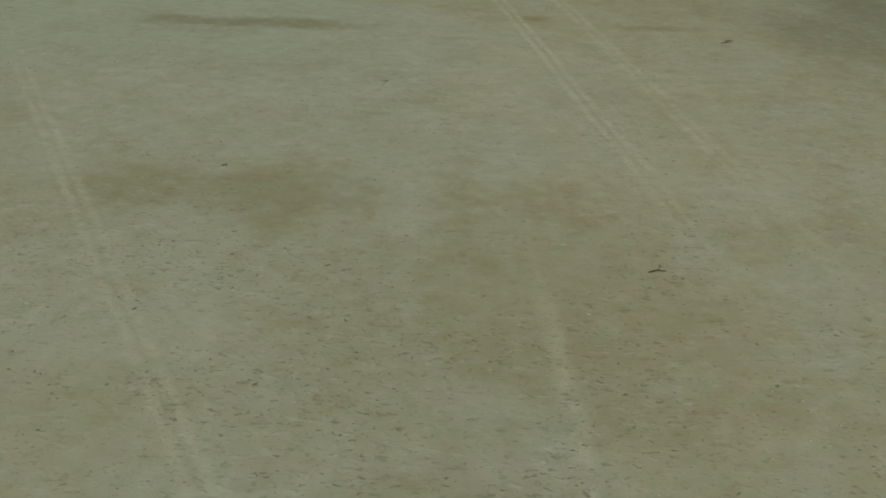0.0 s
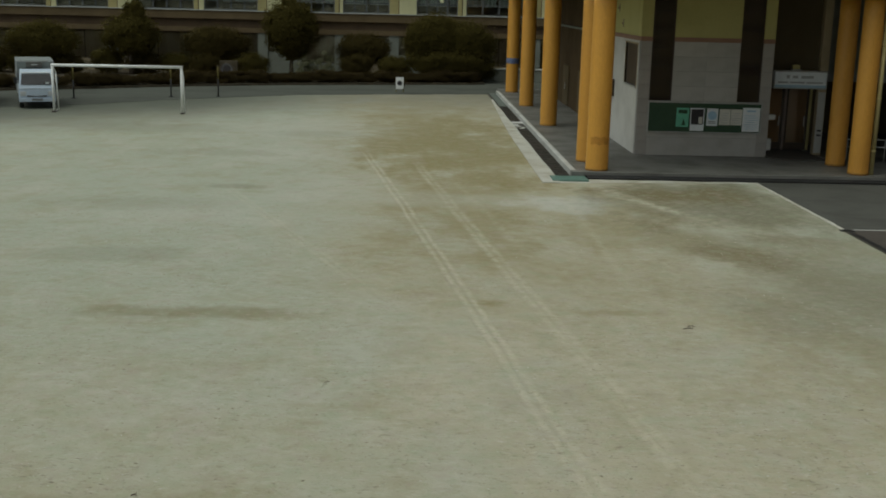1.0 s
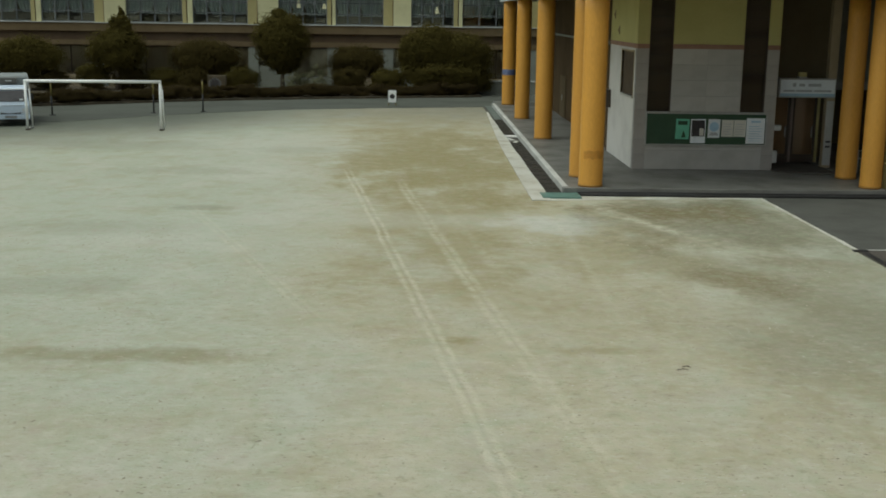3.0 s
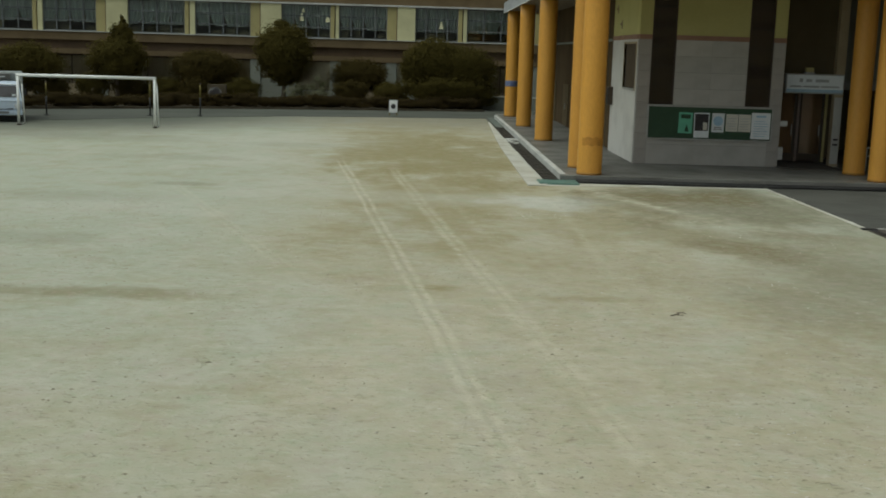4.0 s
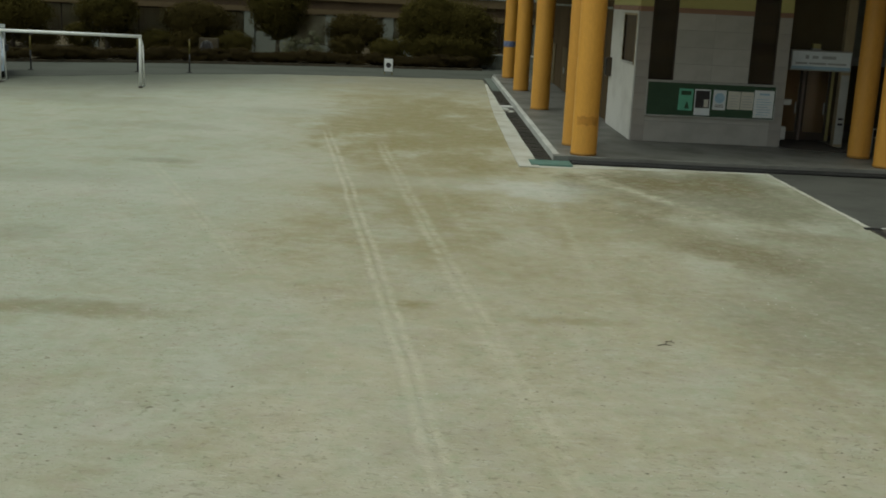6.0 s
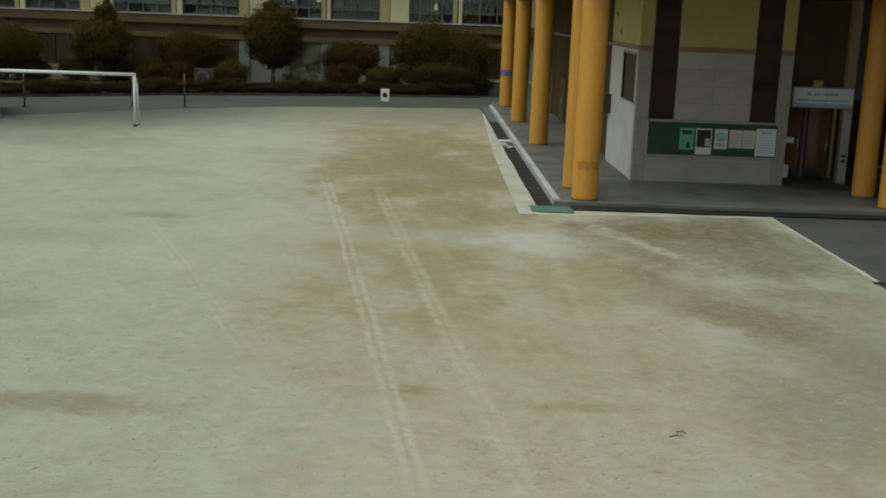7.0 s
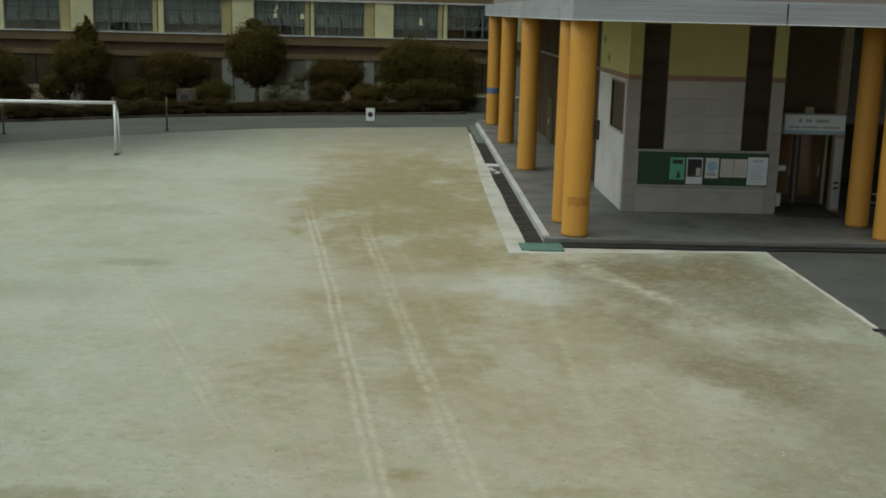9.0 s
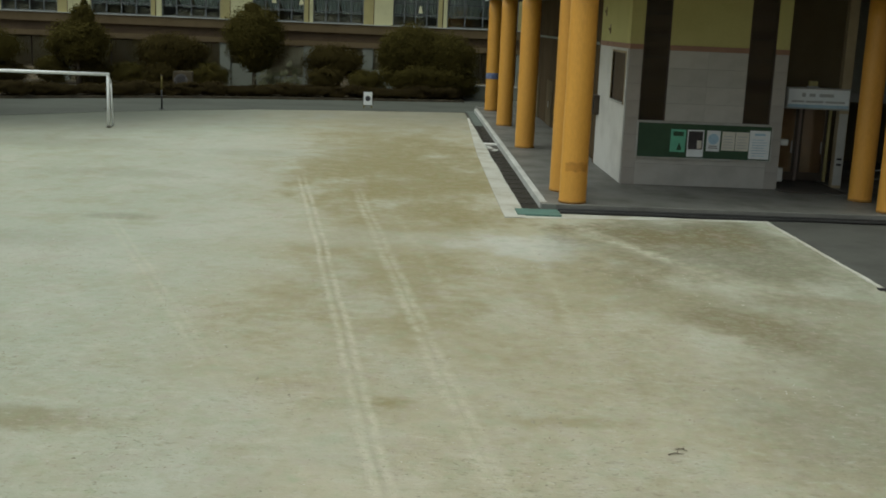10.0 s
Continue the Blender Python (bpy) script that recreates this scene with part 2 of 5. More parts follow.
    glint = g.math("MULTIPLY", g.math("MAXIMUM", g.range(lump, 0.44, 0.26, 0.0, 0.28), g.range(grit, 0.42, 0.26, 0.0, 0.20)), loose)
    hue = g.noise(v, 1.5, 4.0, 0.6)
    col = g.mix(g.range(hue, 0.52, 0.68, 0.0, 0.30), col, (0.43, 0.375, 0.315))
    col = g.mix(g.range(hue, 0.48, 0.32, 0.0, 0.30), col, (0.365, 0.40, 0.275))
    hue2 = g.noise(g.coords((0.7, 0.6, 1.0)), 7.5, 3.0, 0.6)
    col = g.mix(g.range(hue2, 0.53, 0.68, 0.0, 0.25), col, (0.45, 0.365, 0.31))
    col = g.mix(g.range(hue2, 0.47, 0.32, 0.0, 0.25), col, (0.35, 0.40, 0.25))
    col = g.mix(glint, g.scaled(col, shade), (0.60, 0.585, 0.50))
    col = g.mix(speck, col, (0.215, 0.19, 0.13))
    # the sand thins out over the paved lane
    lane = g.math("ADD", 34.0, g.math("MULTIPLY", g.math("MINIMUM", g.math("ADD", x, 8.0), 0.0), 0.75))
    thin = g.math("ADD", g.math("SUBTRACT", y, lane), g.math("MULTIPLY", wob, 5.0))
    thin = g.math("DIVIDE", thin, g.range(x, -20.0, -5.0, 17.0, 16.0))
    col = g.mix(g.math("MULTIPLY", g.range(thin, -1.0, 0.03), g.range(x, -19.0, -10.0, 0.92, 0.55)), col, (0.097, 0.103, 0.084))
    h = g.math("SUBTRACT", g.math("MULTIPLY", glint, 1.4), g.math("MULTIPLY", speck, 1.2))
    h = g.math("ADD", h, g.math("ADD", g.math("MULTIPLY", n_fine, 0.12), g.math("ADD", g.math("MULTIPLY", n_small, 0.5), g.math("MULTIPLY", rut, -0.5))))
    g.bump(h, 0.6, 0.05)
    return g.done(col, 0.95, 0.0, 0.15)


M = {}
M["sand"] = sand_material()
M["concrete"] = surface("concrete", (0.37, 0.37, 0.35), (0.22, 0.21, 0.19), 0.6, 0.7, 0.85, grain=35)
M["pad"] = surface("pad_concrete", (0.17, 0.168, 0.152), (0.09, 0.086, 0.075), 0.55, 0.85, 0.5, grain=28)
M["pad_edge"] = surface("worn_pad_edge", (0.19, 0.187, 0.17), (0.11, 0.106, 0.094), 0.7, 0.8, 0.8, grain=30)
M["white_concrete"] = surface("pale_concrete", (0.60, 0.60, 0.57), (0.38, 0.37, 0.33), 0.9, 0.7, 0.85, grain=30)
# sheets added behind panes to lighten the glass; tower bands imitate reflections
M["blind"] = surface("brown_backing", (0.54, 0.52, 0.44), (0.38, 0.36, 0.31), 1.2, 0.7, 0.8, stretch=(1, 1, 0.4))
M["tower_backing"] = surface("dark_backing", (0.28, 0.262, 0.215), (0.17, 0.16, 0.13), 0.9, 0.9, 0.8, stretch=(0.25, 0.25, 2.2))
M["door_wood"] = surface("brown_door_panel", (0.34, 0.25, 0.18), (0.25, 0.18, 0.13), 1.0, 0.6, 0.6)
M["kerb"] = surface("kerb_concrete", (0.50, 0.50, 0.465), (0.33, 0.325, 0.29), 0.8, 0.7, 0.85, grain=30)
M["gutter"] = surface("dusty_gutter_concrete", (0.53, 0.52, 0.46), (0.38, 0.35, 0.27), 0.9, 0.85, 0.9, grain=30)
M["asphalt"] = surface("worn_paving", (0.088, 0.088, 0.077), (0.06, 0.06, 0.052), 0.5, 0.7, 0.9, grain=45)
M["road"] = surface("far_paving", (0.084, 0.089, 0.073), (0.062, 0.065, 0.053), 0.25, 0.7, 0.9, grain=30)
M["brown_paving"] = surface("brown_paving", (0.082, 0.071, 0.06), (0.055, 0.047, 0.04), 0.8, 0.6, 0.85, grain=40)
M["orange"] = surface("orange_paint", (0.63, 0.315, 0.05), (0.51, 0.24, 0.038), 0.8, 0.5, 0.42, spec=0.5, grain=25, relief=0.06, stretch=(1, 1, 0.25))
M["orange_dark"] = surface("scuffed_paint", (0.40, 0.195, 0.036), (0.24, 0.125, 0.035), 3.0, 0.7, 0.6)
M["scuff"] = surface("rubbed_paint", (0.54, 0.25, 0.038), (0.36, 0.175, 0.037), 5.0, 0.8, 0.5)
M["blue"] = surface("blue_label", (0.10, 0.13, 0.26), (0.36, 0.38, 0.44), 7.0, 0.5, 0.5)
M["yellow"] = surface("yellow_plaster", (0.53, 0.495, 0.205), (0.43, 0.395, 0.16), 0.7, 0.5, 0.8, grain=40)
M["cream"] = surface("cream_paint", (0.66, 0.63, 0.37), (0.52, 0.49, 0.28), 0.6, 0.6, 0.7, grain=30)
M["cream_dark"] = surface("deep_cream", (0.46, 0.40, 0.18), (0.34, 0.29, 0.13), 0.8, 0.6, 0.7, grain=30)
M["stone"] = surface("grey_stone", (0.48, 0.47, 0.435), (0.36, 0.345, 0.31), 1.1, 0.6, 0.6, grain=70, vary=0.15)
# smooth west wall; its brighter daylight is put into this paler colour
M["west_lit_wall"] = surface("pale_west_wall", (0.60, 0.585, 0.545), (0.46, 0.445, 0.41), 0.9, 0.6, 0.8, grain=40)
M["stone_quoin"] = surface("warm_grey_stone", (0.41, 0.385, 0.35), (0.30, 0.28, 0.25), 1.1, 0.6, 0.6, grain=70, vary=0.10)
M["stone_joint"] = surface("stone_joint", (0.30, 0.29, 0.265), (0.20, 0.195, 0.175), 2.0, 0.5, 0.9)
M["pink"] = surface("pink_stone", (0.33, 0.195, 0.14), (0.22, 0.13, 0.095), 1.5, 0.5, 0.7)
M["fascia"] = surface("fascia_metal", (0.42, 0.44, 0.46), (0.29, 0.305, 0.315), 0.8, 0.6, 0.45, metal=0.1, grain=18, relief=0.05, stretch=(0.3, 0.3, 3.0))
M["upper"] = surface("brown_stone", (0.30, 0.24, 0.21), (0.22, 0.17, 0.15), 0.8, 0.6, 0.75, grain=50)
M["soffit"] = surface("soffit_board", (0.20, 0.165, 0.125), (0.13, 0.105, 0.078), 0.5, 0.5, 0.8)
# inner walls: the shade under the building is partly put into these browns
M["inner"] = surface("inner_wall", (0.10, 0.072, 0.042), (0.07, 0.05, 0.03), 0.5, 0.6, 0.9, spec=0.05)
M["inner_shaded"] = surface("shaded_inner_wall", (0.15, 0.118, 0.07), (0.11, 0.085, 0.05), 0.5, 0.6, 0.9, spec=0.1)
M["unit_grey"] = surface("weathered_casing", (0.11, 0.105, 0.09), (0.07, 0.066, 0.055), 2.0, 0.7, 0.6)
M["drain_cover"] = surface("drain_cover", (0.13, 0.15, 0.13), (0.09, 0.10, 0.085), 1.5, 0.6, 0.8)
M["dark_frame"] = surface("dark_frame", (0.06, 0.044, 0.03), (0.09, 0.066, 0.045), 2.0, 0.5, 0.45)
M["black"] = surface("black_rubber", (0.018, 0.018, 0.018), (0.05, 0.048, 0.045), 1.5, 0.4, 0.55)
M["grate"] = surface("dark_grating", (0.07, 0.064, 0.052), (0.12, 0.10, 0.075), 1.2, 0.5, 0.6, metal=0.3)
M["green_plate"] = surface("green_steel", (0.105, 0.20, 0.165), (0.07, 0.11, 0.088), 1.5, 0.6, 0.6)
M["board"] = surface("green_board", (0.04, 0.085, 0.045), (0.03, 0.06, 0.035), 1.5, 0.5, 0.6)
M["alu"] = surface("aluminium", (0.50, 0.51, 0.50), (0.38, 0.38, 0.37), 2.0, 0.5, 0.4, metal=0.3)
M["white"] = surface("white_paint", (0.86, 0.87, 0.86), (0.64, 0.63, 0.58), 1.6, 0.4, 0.4, grain=30, relief=0.05)
M["grey_paint"] = surface("grey_paint", (0.42, 0.42, 0.40), (0.28, 0.26, 0.22), 2.5, 0.6, 0.5)
M["paper"] = surface("paper", (0.80, 0.84, 0.86), (0.68, 0.72, 0.74), 3.0, 0.4, 0.6)
M["paper_cream"] = surface("cream_paper", (0.68, 0.66, 0.58), (0.54, 0.52, 0.45), 3.0, 0.4, 0.6)
M["paper_blue"] = surface("blue_print", (0.40, 0.58, 0.70), (0.30, 0.45, 0.58), 5.0, 0.6, 0.5)
M["paper_green"] = surface("green_print", (0.18, 0.55, 0.36), (0.14, 0.40, 0.28), 5.0, 0.6, 0.5)
M["ink"] = surface("dark_print", (0.035, 0.032, 0.035), (0.07, 0.06, 0.06), 5.0, 0.6, 0.5)
M["ink_grey"] = surface("grey_print", (0.22, 0.23, 0.24), (0.30, 0.30, 0.30), 5.0, 0.5, 0.6)
M["ink_faint"] = surface("faded_print", (0.42, 0.44, 0.45), (0.52, 0.53, 0.53), 5.0, 0.5, 0.6)
# bright yellow for the lamp reflections in the school windows
M["shine_yellow"] = surface("yellow_gleam", (0.88, 0.84, 0.55), (0.80, 0.74, 0.42), 5.0, 0.4, 0.6)
M["glass_mid"] = glass("dim_glass", (0.90, 0.87, 0.80))
M["glass_dark"] = glass("tinted_glass", (0.70, 0.66, 0.60), shade=(0.42, 0.41, 0.38), rough=0.16)
M["glass"] = glass("window_glass", (0.85, 0.88, 0.87))
M["curtain"] = surface("curtain", (0.62, 0.64, 0.58), (0.42, 0.44, 0.40), 1.2, 0.6, 0.9, stretch=(3, 3, 0.6))
M["window_frame"] = surface("window_frame", (0.20, 0.21, 0.21), (0.14, 0.145, 0.145), 2.0, 0.5, 0.5)
M["brick_a"] = surface("brown_band", (0.165, 0.118, 0.06), (0.11, 0.08, 0.042), 0.7, 0.6, 0.85, grain=25)
M["brick_b"] = surface("red_brown_band", (0.13, 0.088, 0.05), (0.08, 0.055, 0.035), 0.7, 0.6, 0.85, grain=25)
M["far_wall"] = surface("far_grey_wall", (0.27, 0.285, 0.24), (0.21, 0.21, 0.175), 0.6, 0.7, 0.85, grain=25)
M["far_dark"] = surface("far_dark_wall", (0.38, 0.31, 0.20), (0.25, 0.205, 0.135), 0.6, 0.6, 0.85)
M["soil"] = surface("bed_soil", (0.10, 0.08, 0.05), (0.03, 0.027, 0.018), 1.2, 0.6, 0.95, grain=20, relief=0.5)
M["bark"] = surface("bark", (0.13, 0.105, 0.075), (0.08, 0.065, 0.048), 4.0, 0.6, 0.9, grain=30, relief=0.5, stretch=(1, 1, 0.3))
M["leaf"] = leaf_material("leaf", (0.098, 0.082, 0.023), (0.118, 0.098, 0.029))
M["leaf_brown"] = leaf_material("leaf_brown", (0.080, 0.064, 0.021), (0.096, 0.075, 0.026))
M["leaf_hedge"] = leaf_material("leaf_hedge", (0.060, 0.045, 0.019), (0.074, 0.056, 0.023))
M["leaf_pale"] = leaf_material("leaf_pale", (0.10, 0.11, 0.05), (0.40, 0.39, 0.26))
M["truck"] = surface("truck_paint", (0.55, 0.64, 0.75), (0.50, 0.54, 0.60), 1.5, 0.35, 0.3, spec=0.6, grain=10, relief=0.02)
M["box_white"] = surface("cargo_panel", (0.25, 0.275, 0.265), (0.20, 0.215, 0.205), 1.0, 0.5, 0.5)
M["tyre"] = surface("tyre_rubber", (0.02, 0.02, 0.02), (0.05, 0.047, 0.04), 3.0, 0.5, 0.85)
M["lamp"] = surface("lamp_lens", (0.62, 0.64, 0.66), (0.45, 0.46, 0.48), 3.0, 0.4, 0.2, spec=0.7)
M["windscreen"] = surface("windscreen", (0.085, 0.08, 0.08), (0.05, 0.048, 0.05), 2.0, 0.6, 0.12, spec=0.6, relief=0.0)
M["post_yellow"] = surface("yellow_paint", (0.17, 0.125, 0.03), (0.14, 0.15, 0.03), 3.0, 0.6, 0.6)
M["pebble"] = surface("pebble_stone", (0.33, 0.30, 0.225), (0.22, 0.195, 0.145), 3.0, 0.7, 0.9)
M["pebble_pale"] = surface("pale_pebble", (0.55, 0.52, 0.44), (0.42, 0.38, 0.30), 3.0, 0.6, 0.9)


# ---- mesh helpers ----
def bm_box(bm, x0, x1, y0, y1, z0, z1, bevel=0.0):
    m = Matrix.Translation(((x0 + x1) / 2, (y0 + y1) / 2, (z0 + z1) / 2)) @ Matrix.Diagonal((abs(x1 - x0), abs(y1 - y0), abs(z1 - z0), 1))
    made = bmesh.ops.create_cube(bm, size=1.0, matrix=m)
    if bevel:
        edges = list({e for v in made["verts"] for e in v.link_edges})
        bmesh.ops.bevel(bm, geom=edges, offset=bevel, segments=2, affect="EDGES", profile=0.7)
    return bm


def box(x0, x1, y0, y1, z0, z1, bevel=0.0):
    return bm_box(bmesh.new(), x0, x1, y0, y1, z0, z1, bevel)


def bm_rod(bm, a, b, r0, r1=None, sides=16):
    a, b = Vector(a), Vector(b)
    turn = (b - a).to_track_quat("Z", "Y").to_matrix().to_4x4()
    bmesh.ops.create_cone(bm, cap_ends=True, segments=sides, radius1=r0, radius2=r0 if r1 is None else r1, depth=(b - a).length,
                          matrix=Matrix.Translation((a + b) / 2) @ turn)
    return bm


def rod(a, b, r0, r1=None, sides=16):
    return bm_rod(bmesh.new(), a, b, r0, r1, sides)


def ring_profile(points, sides=32):
    """A turned body from (radius, height) pairs."""
    bm = bmesh.new()
    rings = [[bm.verts.new((r * math.cos(2 * math.pi * k / sides), r * math.sin(2 * math.pi * k / sides), z)) for k in range(sides)] for r, z in points]
    for lo, hi in zip(rings, rings[1:]):
        for k in range(sides):
            bm.faces.new((lo[k], lo[(k + 1) % sides], hi[(k + 1) % sides], hi[k]))
    bm.faces.new(rings[0][::-1])
    bm.faces.new(rings[-1])
    return bm


def outline_slab(points, z0, z1):
    bm = bmesh.new()
    lo = [bm.verts.new((x, y, z0)) for x, y in points]
    hi = [bm.verts.new((x, y, z1)) for x, y in points]
    bm.faces.new(lo[::-1])
    bm.faces.new(hi)
    for k in range(len(points)):
        j = (k + 1) % len(points)
        bm.faces.new((lo[k], lo[j], hi[j], hi[k]))
    bmesh.ops.recalc_face_normals(bm, faces=bm.faces)
    return bm


def part(name, bm, material, parent=None, label="", smooth=False):
    me = bpy.data.meshes.new(name)
    bm.to_mesh(me)
    bm.free()
    me.materials.append(M[material])
    if smooth:
        me.polygons.foreach_set("use_smooth", [len(p.vertices) < 6 for p in me.polygons])
    ob = new(name, me)
    if parent is not None:
        ob.parent = parent
    if label:
        ob["label"] = label
    return ob


def piece(name, mesh, parent, m=None):
    ob = new(name, mesh)
    ob.parent = parent
    if m is not None:
        ob.matrix_local = m
    return ob


def thing(name, at, label, category, group="", turn=0):
    ob = new(name)
    ob.empty_display_size = 0.2
    ob.matrix_world = pose(*at, 0, 0, turn)
    return tagged(ob, label, category, group)


def structure(name, bm, material, label="", smooth=False):
    ob = part(name, bm, material, None, "", smooth)
    return tagged(ob, label, "", "", "structure")


# ---- ground and paving ----
def wavy(points, step=0.8, swing=0.25, seed=3):
    """The broken line through the points, with an uneven edge."""
    rnd = random.Random(seed)
    out = []
    for (ax, ay), (bx, by) in zip(points, points[1:]):
        n = max(1, int(math.hypot(bx - ax, by - ay) / step))
        out += [(ax + (bx - ax) * k / n + rnd.uniform(-swing, swing), ay + (by - ay) * k / n + rnd.uniform(-swing, swing)) for k in range(n)]
    return out + [points[-1]]


bm = bmesh.new()
bmesh.ops.create_grid(bm, x_segments=40, y_segments=40, size=1200)
structure("ground", bm, "sand", "pale sandy school field with ochre damp stains and wheel tracks")

SAND_EDGE = [(-80, 1), (-40, 11.5), (-28, 18.0), (-24.2, 21.3), (-22.1, 22.6), (-19.4, 25.4), (-15.9, 28.2), (-12.7, 30.3), (-8.9, 31.7), (-0.8, 33.8), (-0.3, 33.8)]
structure("pavement_north", outline_slab(wavy(SAND_EDGE, 0.5, 0.10) + [(-0.3, 36.3), (30, 36.3), (30, 47.9), (-80, 47.9)], -0.05, 0.012), "road",
          "grey paved lane between sandy field and planting bed")
BED_EDGE = [(-80, 5), (-42, 21.5), (-30.0, 28.8), (-26.1, 31.1), (-20.0, 35.0), (-15.9, 36.9), (-10.5, 38.9), (-2.0, 41.4), (-0.7, 41.9)]
structure("planting_bed", outline_slab(BED_EDGE + [(-0.6, 47.2), (-80, 47.2)], -0.05, 0.10), "soil", "dark earth bed under shrubs along the school")
kerb = thing("bed_kerb", (0, 0, 0), "low worn concrete kerb along the planting bed", "kerb")
for (ax, ay), (bx, by) in zip(BED_EDGE, BED_EDGE[1:]):
    n = max(1, int(math.hypot(bx - ax, by - ay) / 2.0))
    for k in range(n if ax > -45 else 0):
        p, q = Vector((ax + (bx - ax) * k / n, ay + (by - ay) * k / n, 0)), Vector((ax + (bx - ax) * (k + 1) / n, ay + (by - ay) * (k + 1) / n, 0))
        long = (q - p).length
        st = part("kerb_stone", box(0.01, long - 0.01, -0.09, 0.09, 0, 0.14, 0.015), "soil", kerb)
        st.matrix_local = Matrix.Translation(p) @ pose(0, 0, 0, 0, 0, math.degrees(math.atan2(by - ay, bx - ax)))

structure("pavement_east", box(5.77, 60, -8.1, 0.27, -0.05, 0.012), "asphalt", "worn grey paving beside the sandy field")
structure("pavement_brown", box(5.92, 60, -60, -8.16, -0.05, 0.010), "brown_paving", "dull brown paving beside the sandy field")
structure("trim_paving_joint", box(5.92, 60, -8.16, -8.1, -0.05, 0.016), "white_concrete", "thin pale joint between two pavings")
structure("trim_paving_edge", outline_slab(wavy([(5.66, 0.05), (5.67, -8.1)], 0.22, 0.025) + wavy([(5.78, -8.1), (5.77, 0.05)], 0.3, 0.015, 8), -0.05, 0.016), "gutter", "pale concrete edging strip of the paving")
side_drain = thing("side_drain", (5.68, -8.2, 0), "narrow dark drain channel with steel cover along paving", "drain")
part("drain_rim", box(-0.03, 0.24, -52, 0.0, -0.04, 0.014), "grate", side_drain)
for k in range(30):
    part("drain_cover", box(0.02, 0.19, -0.98 - k, -0.02 - k, 0.0, 0.022, 0.004), "black", side_drain)
part("end_plate", box(-0.10, 0.26, -0.14, 0.02, 0.0, 0.035, 0.006), "black", side_drain)
mat_thing = thing("green_mat", (6.13, -10.8, 0.010), "turquoise green rubber mat lying on brown paving", "mat")
part("mat_sheet", box(0, 2.4, -1.1, 0, 0, 0.02, 0.006), "green_plate", mat_thing)

# ---- raised pad with its drain ----
PAD = 0.20
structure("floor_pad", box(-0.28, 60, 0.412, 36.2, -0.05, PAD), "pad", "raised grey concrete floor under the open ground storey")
edge = thing("pad_edge", (0, 0, 0), "pale concrete kerb along the raised floor", "kerb")
for k in range(17):
    part("kerb_stone", box(-0.47, -0.28, 0.62 + 1.98 * k, 2.585 + 1.98 * k, -0.05, PAD + 0.012, 0.012), "kerb", edge)
for k in range(16):
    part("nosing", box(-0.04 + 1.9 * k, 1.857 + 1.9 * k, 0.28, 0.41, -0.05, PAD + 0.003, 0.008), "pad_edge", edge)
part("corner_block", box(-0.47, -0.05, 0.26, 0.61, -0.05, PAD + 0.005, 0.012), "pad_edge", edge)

drain = thing("field_drain", (0, 0, 0), "pale concrete gutter with dark grating along the field", "drain")
OUT = [(-1.05, -1.60), (3.1, -1.59), (12.9, -1.52), (18.0, -1.40), (30.3, -1.06)]
spill = random.Random(9)  # sand has crept over the edge of the channel
for k in range(10):
    y0, y1 = (0.42 + 2.95 * k if k else -1.05), 3.35 + 2.95 * k
    xa, xb = (float(np.interp(y, [p[0] for p in OUT], [p[1] for p in OUT])) for y in (y0, y1))
    rim = [(-1.02, y0)] + [(-0.995 + 0.018 * math.sin(0.9 * (y0 + 0.21 * j)) + spill.uniform(-0.01, 0.01), y0 + (y1 - y0) * (j + 0.5) / 14) for j in range(14)] + [(-1.02, y1)]
    part("gutter_slab", outline_slab([(xa, y0)] + rim + [(xb, y1)], -0.05, 0.03), "gutter", drain)
part("gutter_bed", box(-1.04, -0.47, 0.29, 36, -0.05, 0.008), "grate", drain)
bm = bmesh.new()
bm_box(bm, -0.255, 0.255, 0.01, 0.035, 0.0, 0.03), bm_box(bm, -0.255, 0.255, 0.955, 0.98, 0.0, 0.03)
for k in range(14):
    bm_box(bm, -0.245 + 0.0367 * k, -0.232 + 0.0367 * k, 0.035, 0.955, 0.0, 0.028)
first = part("grating", bm, "grate", drain)
first.matrix_local = pose(-0.745, 0.32, 0.01)
for k in range(1, 25):
    if k not in (14, 15, 16):
        piece("grating", first.data, drain, pose(-0.745 + random.uniform(-0.006, 0.006), 0.32 + k, 0.01, 0, 0, random.uniform(-0.6, 0.6)))
for k in range(9):
    part("cover_slab", box(-0.91, -0.48, 25.45 + k, 26.43 + k, 0.0, 0.035, 0.006), "drain_cover", drain, "greenish grey cover slab")
part("cross_slab", box(-1.0, -0.46, 16.7, 17.3, 0.0, 0.06, 0.01), "white_concrete", drain)
for px, py, wide, long, turn in ((-0.86, 15.6, 0.20, 0.7, 12), (-0.72, 14.6, 0.16, 0.5, -20)):
    part("broken_slab", box(-wide / 2, wide / 2, -long / 2, long / 2, 0.0, 0.05, 0.012), "kerb", drain, "broken piece of pale cover slab").matrix_local = pose(px, py, 0.012, 3, 4, turn)
part("green_cover", box(-1.22, -0.02, -0.68, 0.255, 0.0, 0.06, 0.01), "green_plate", drain, "green painted steel cover plate")
structure("trim_front_strip", outline_slab([(-1.01, -1.03)] + wavy([(-0.3, -0.92), (0.4, -0.80), (2.0, -0.66), (3.6, -0.52), (5.64, -0.44)], 0.4, 0.03, 12) + [(5.64, 0.28), (-1.01, 0.28)], -0.05, 0.010), "gutter", "pale concrete strip before the raised floor")


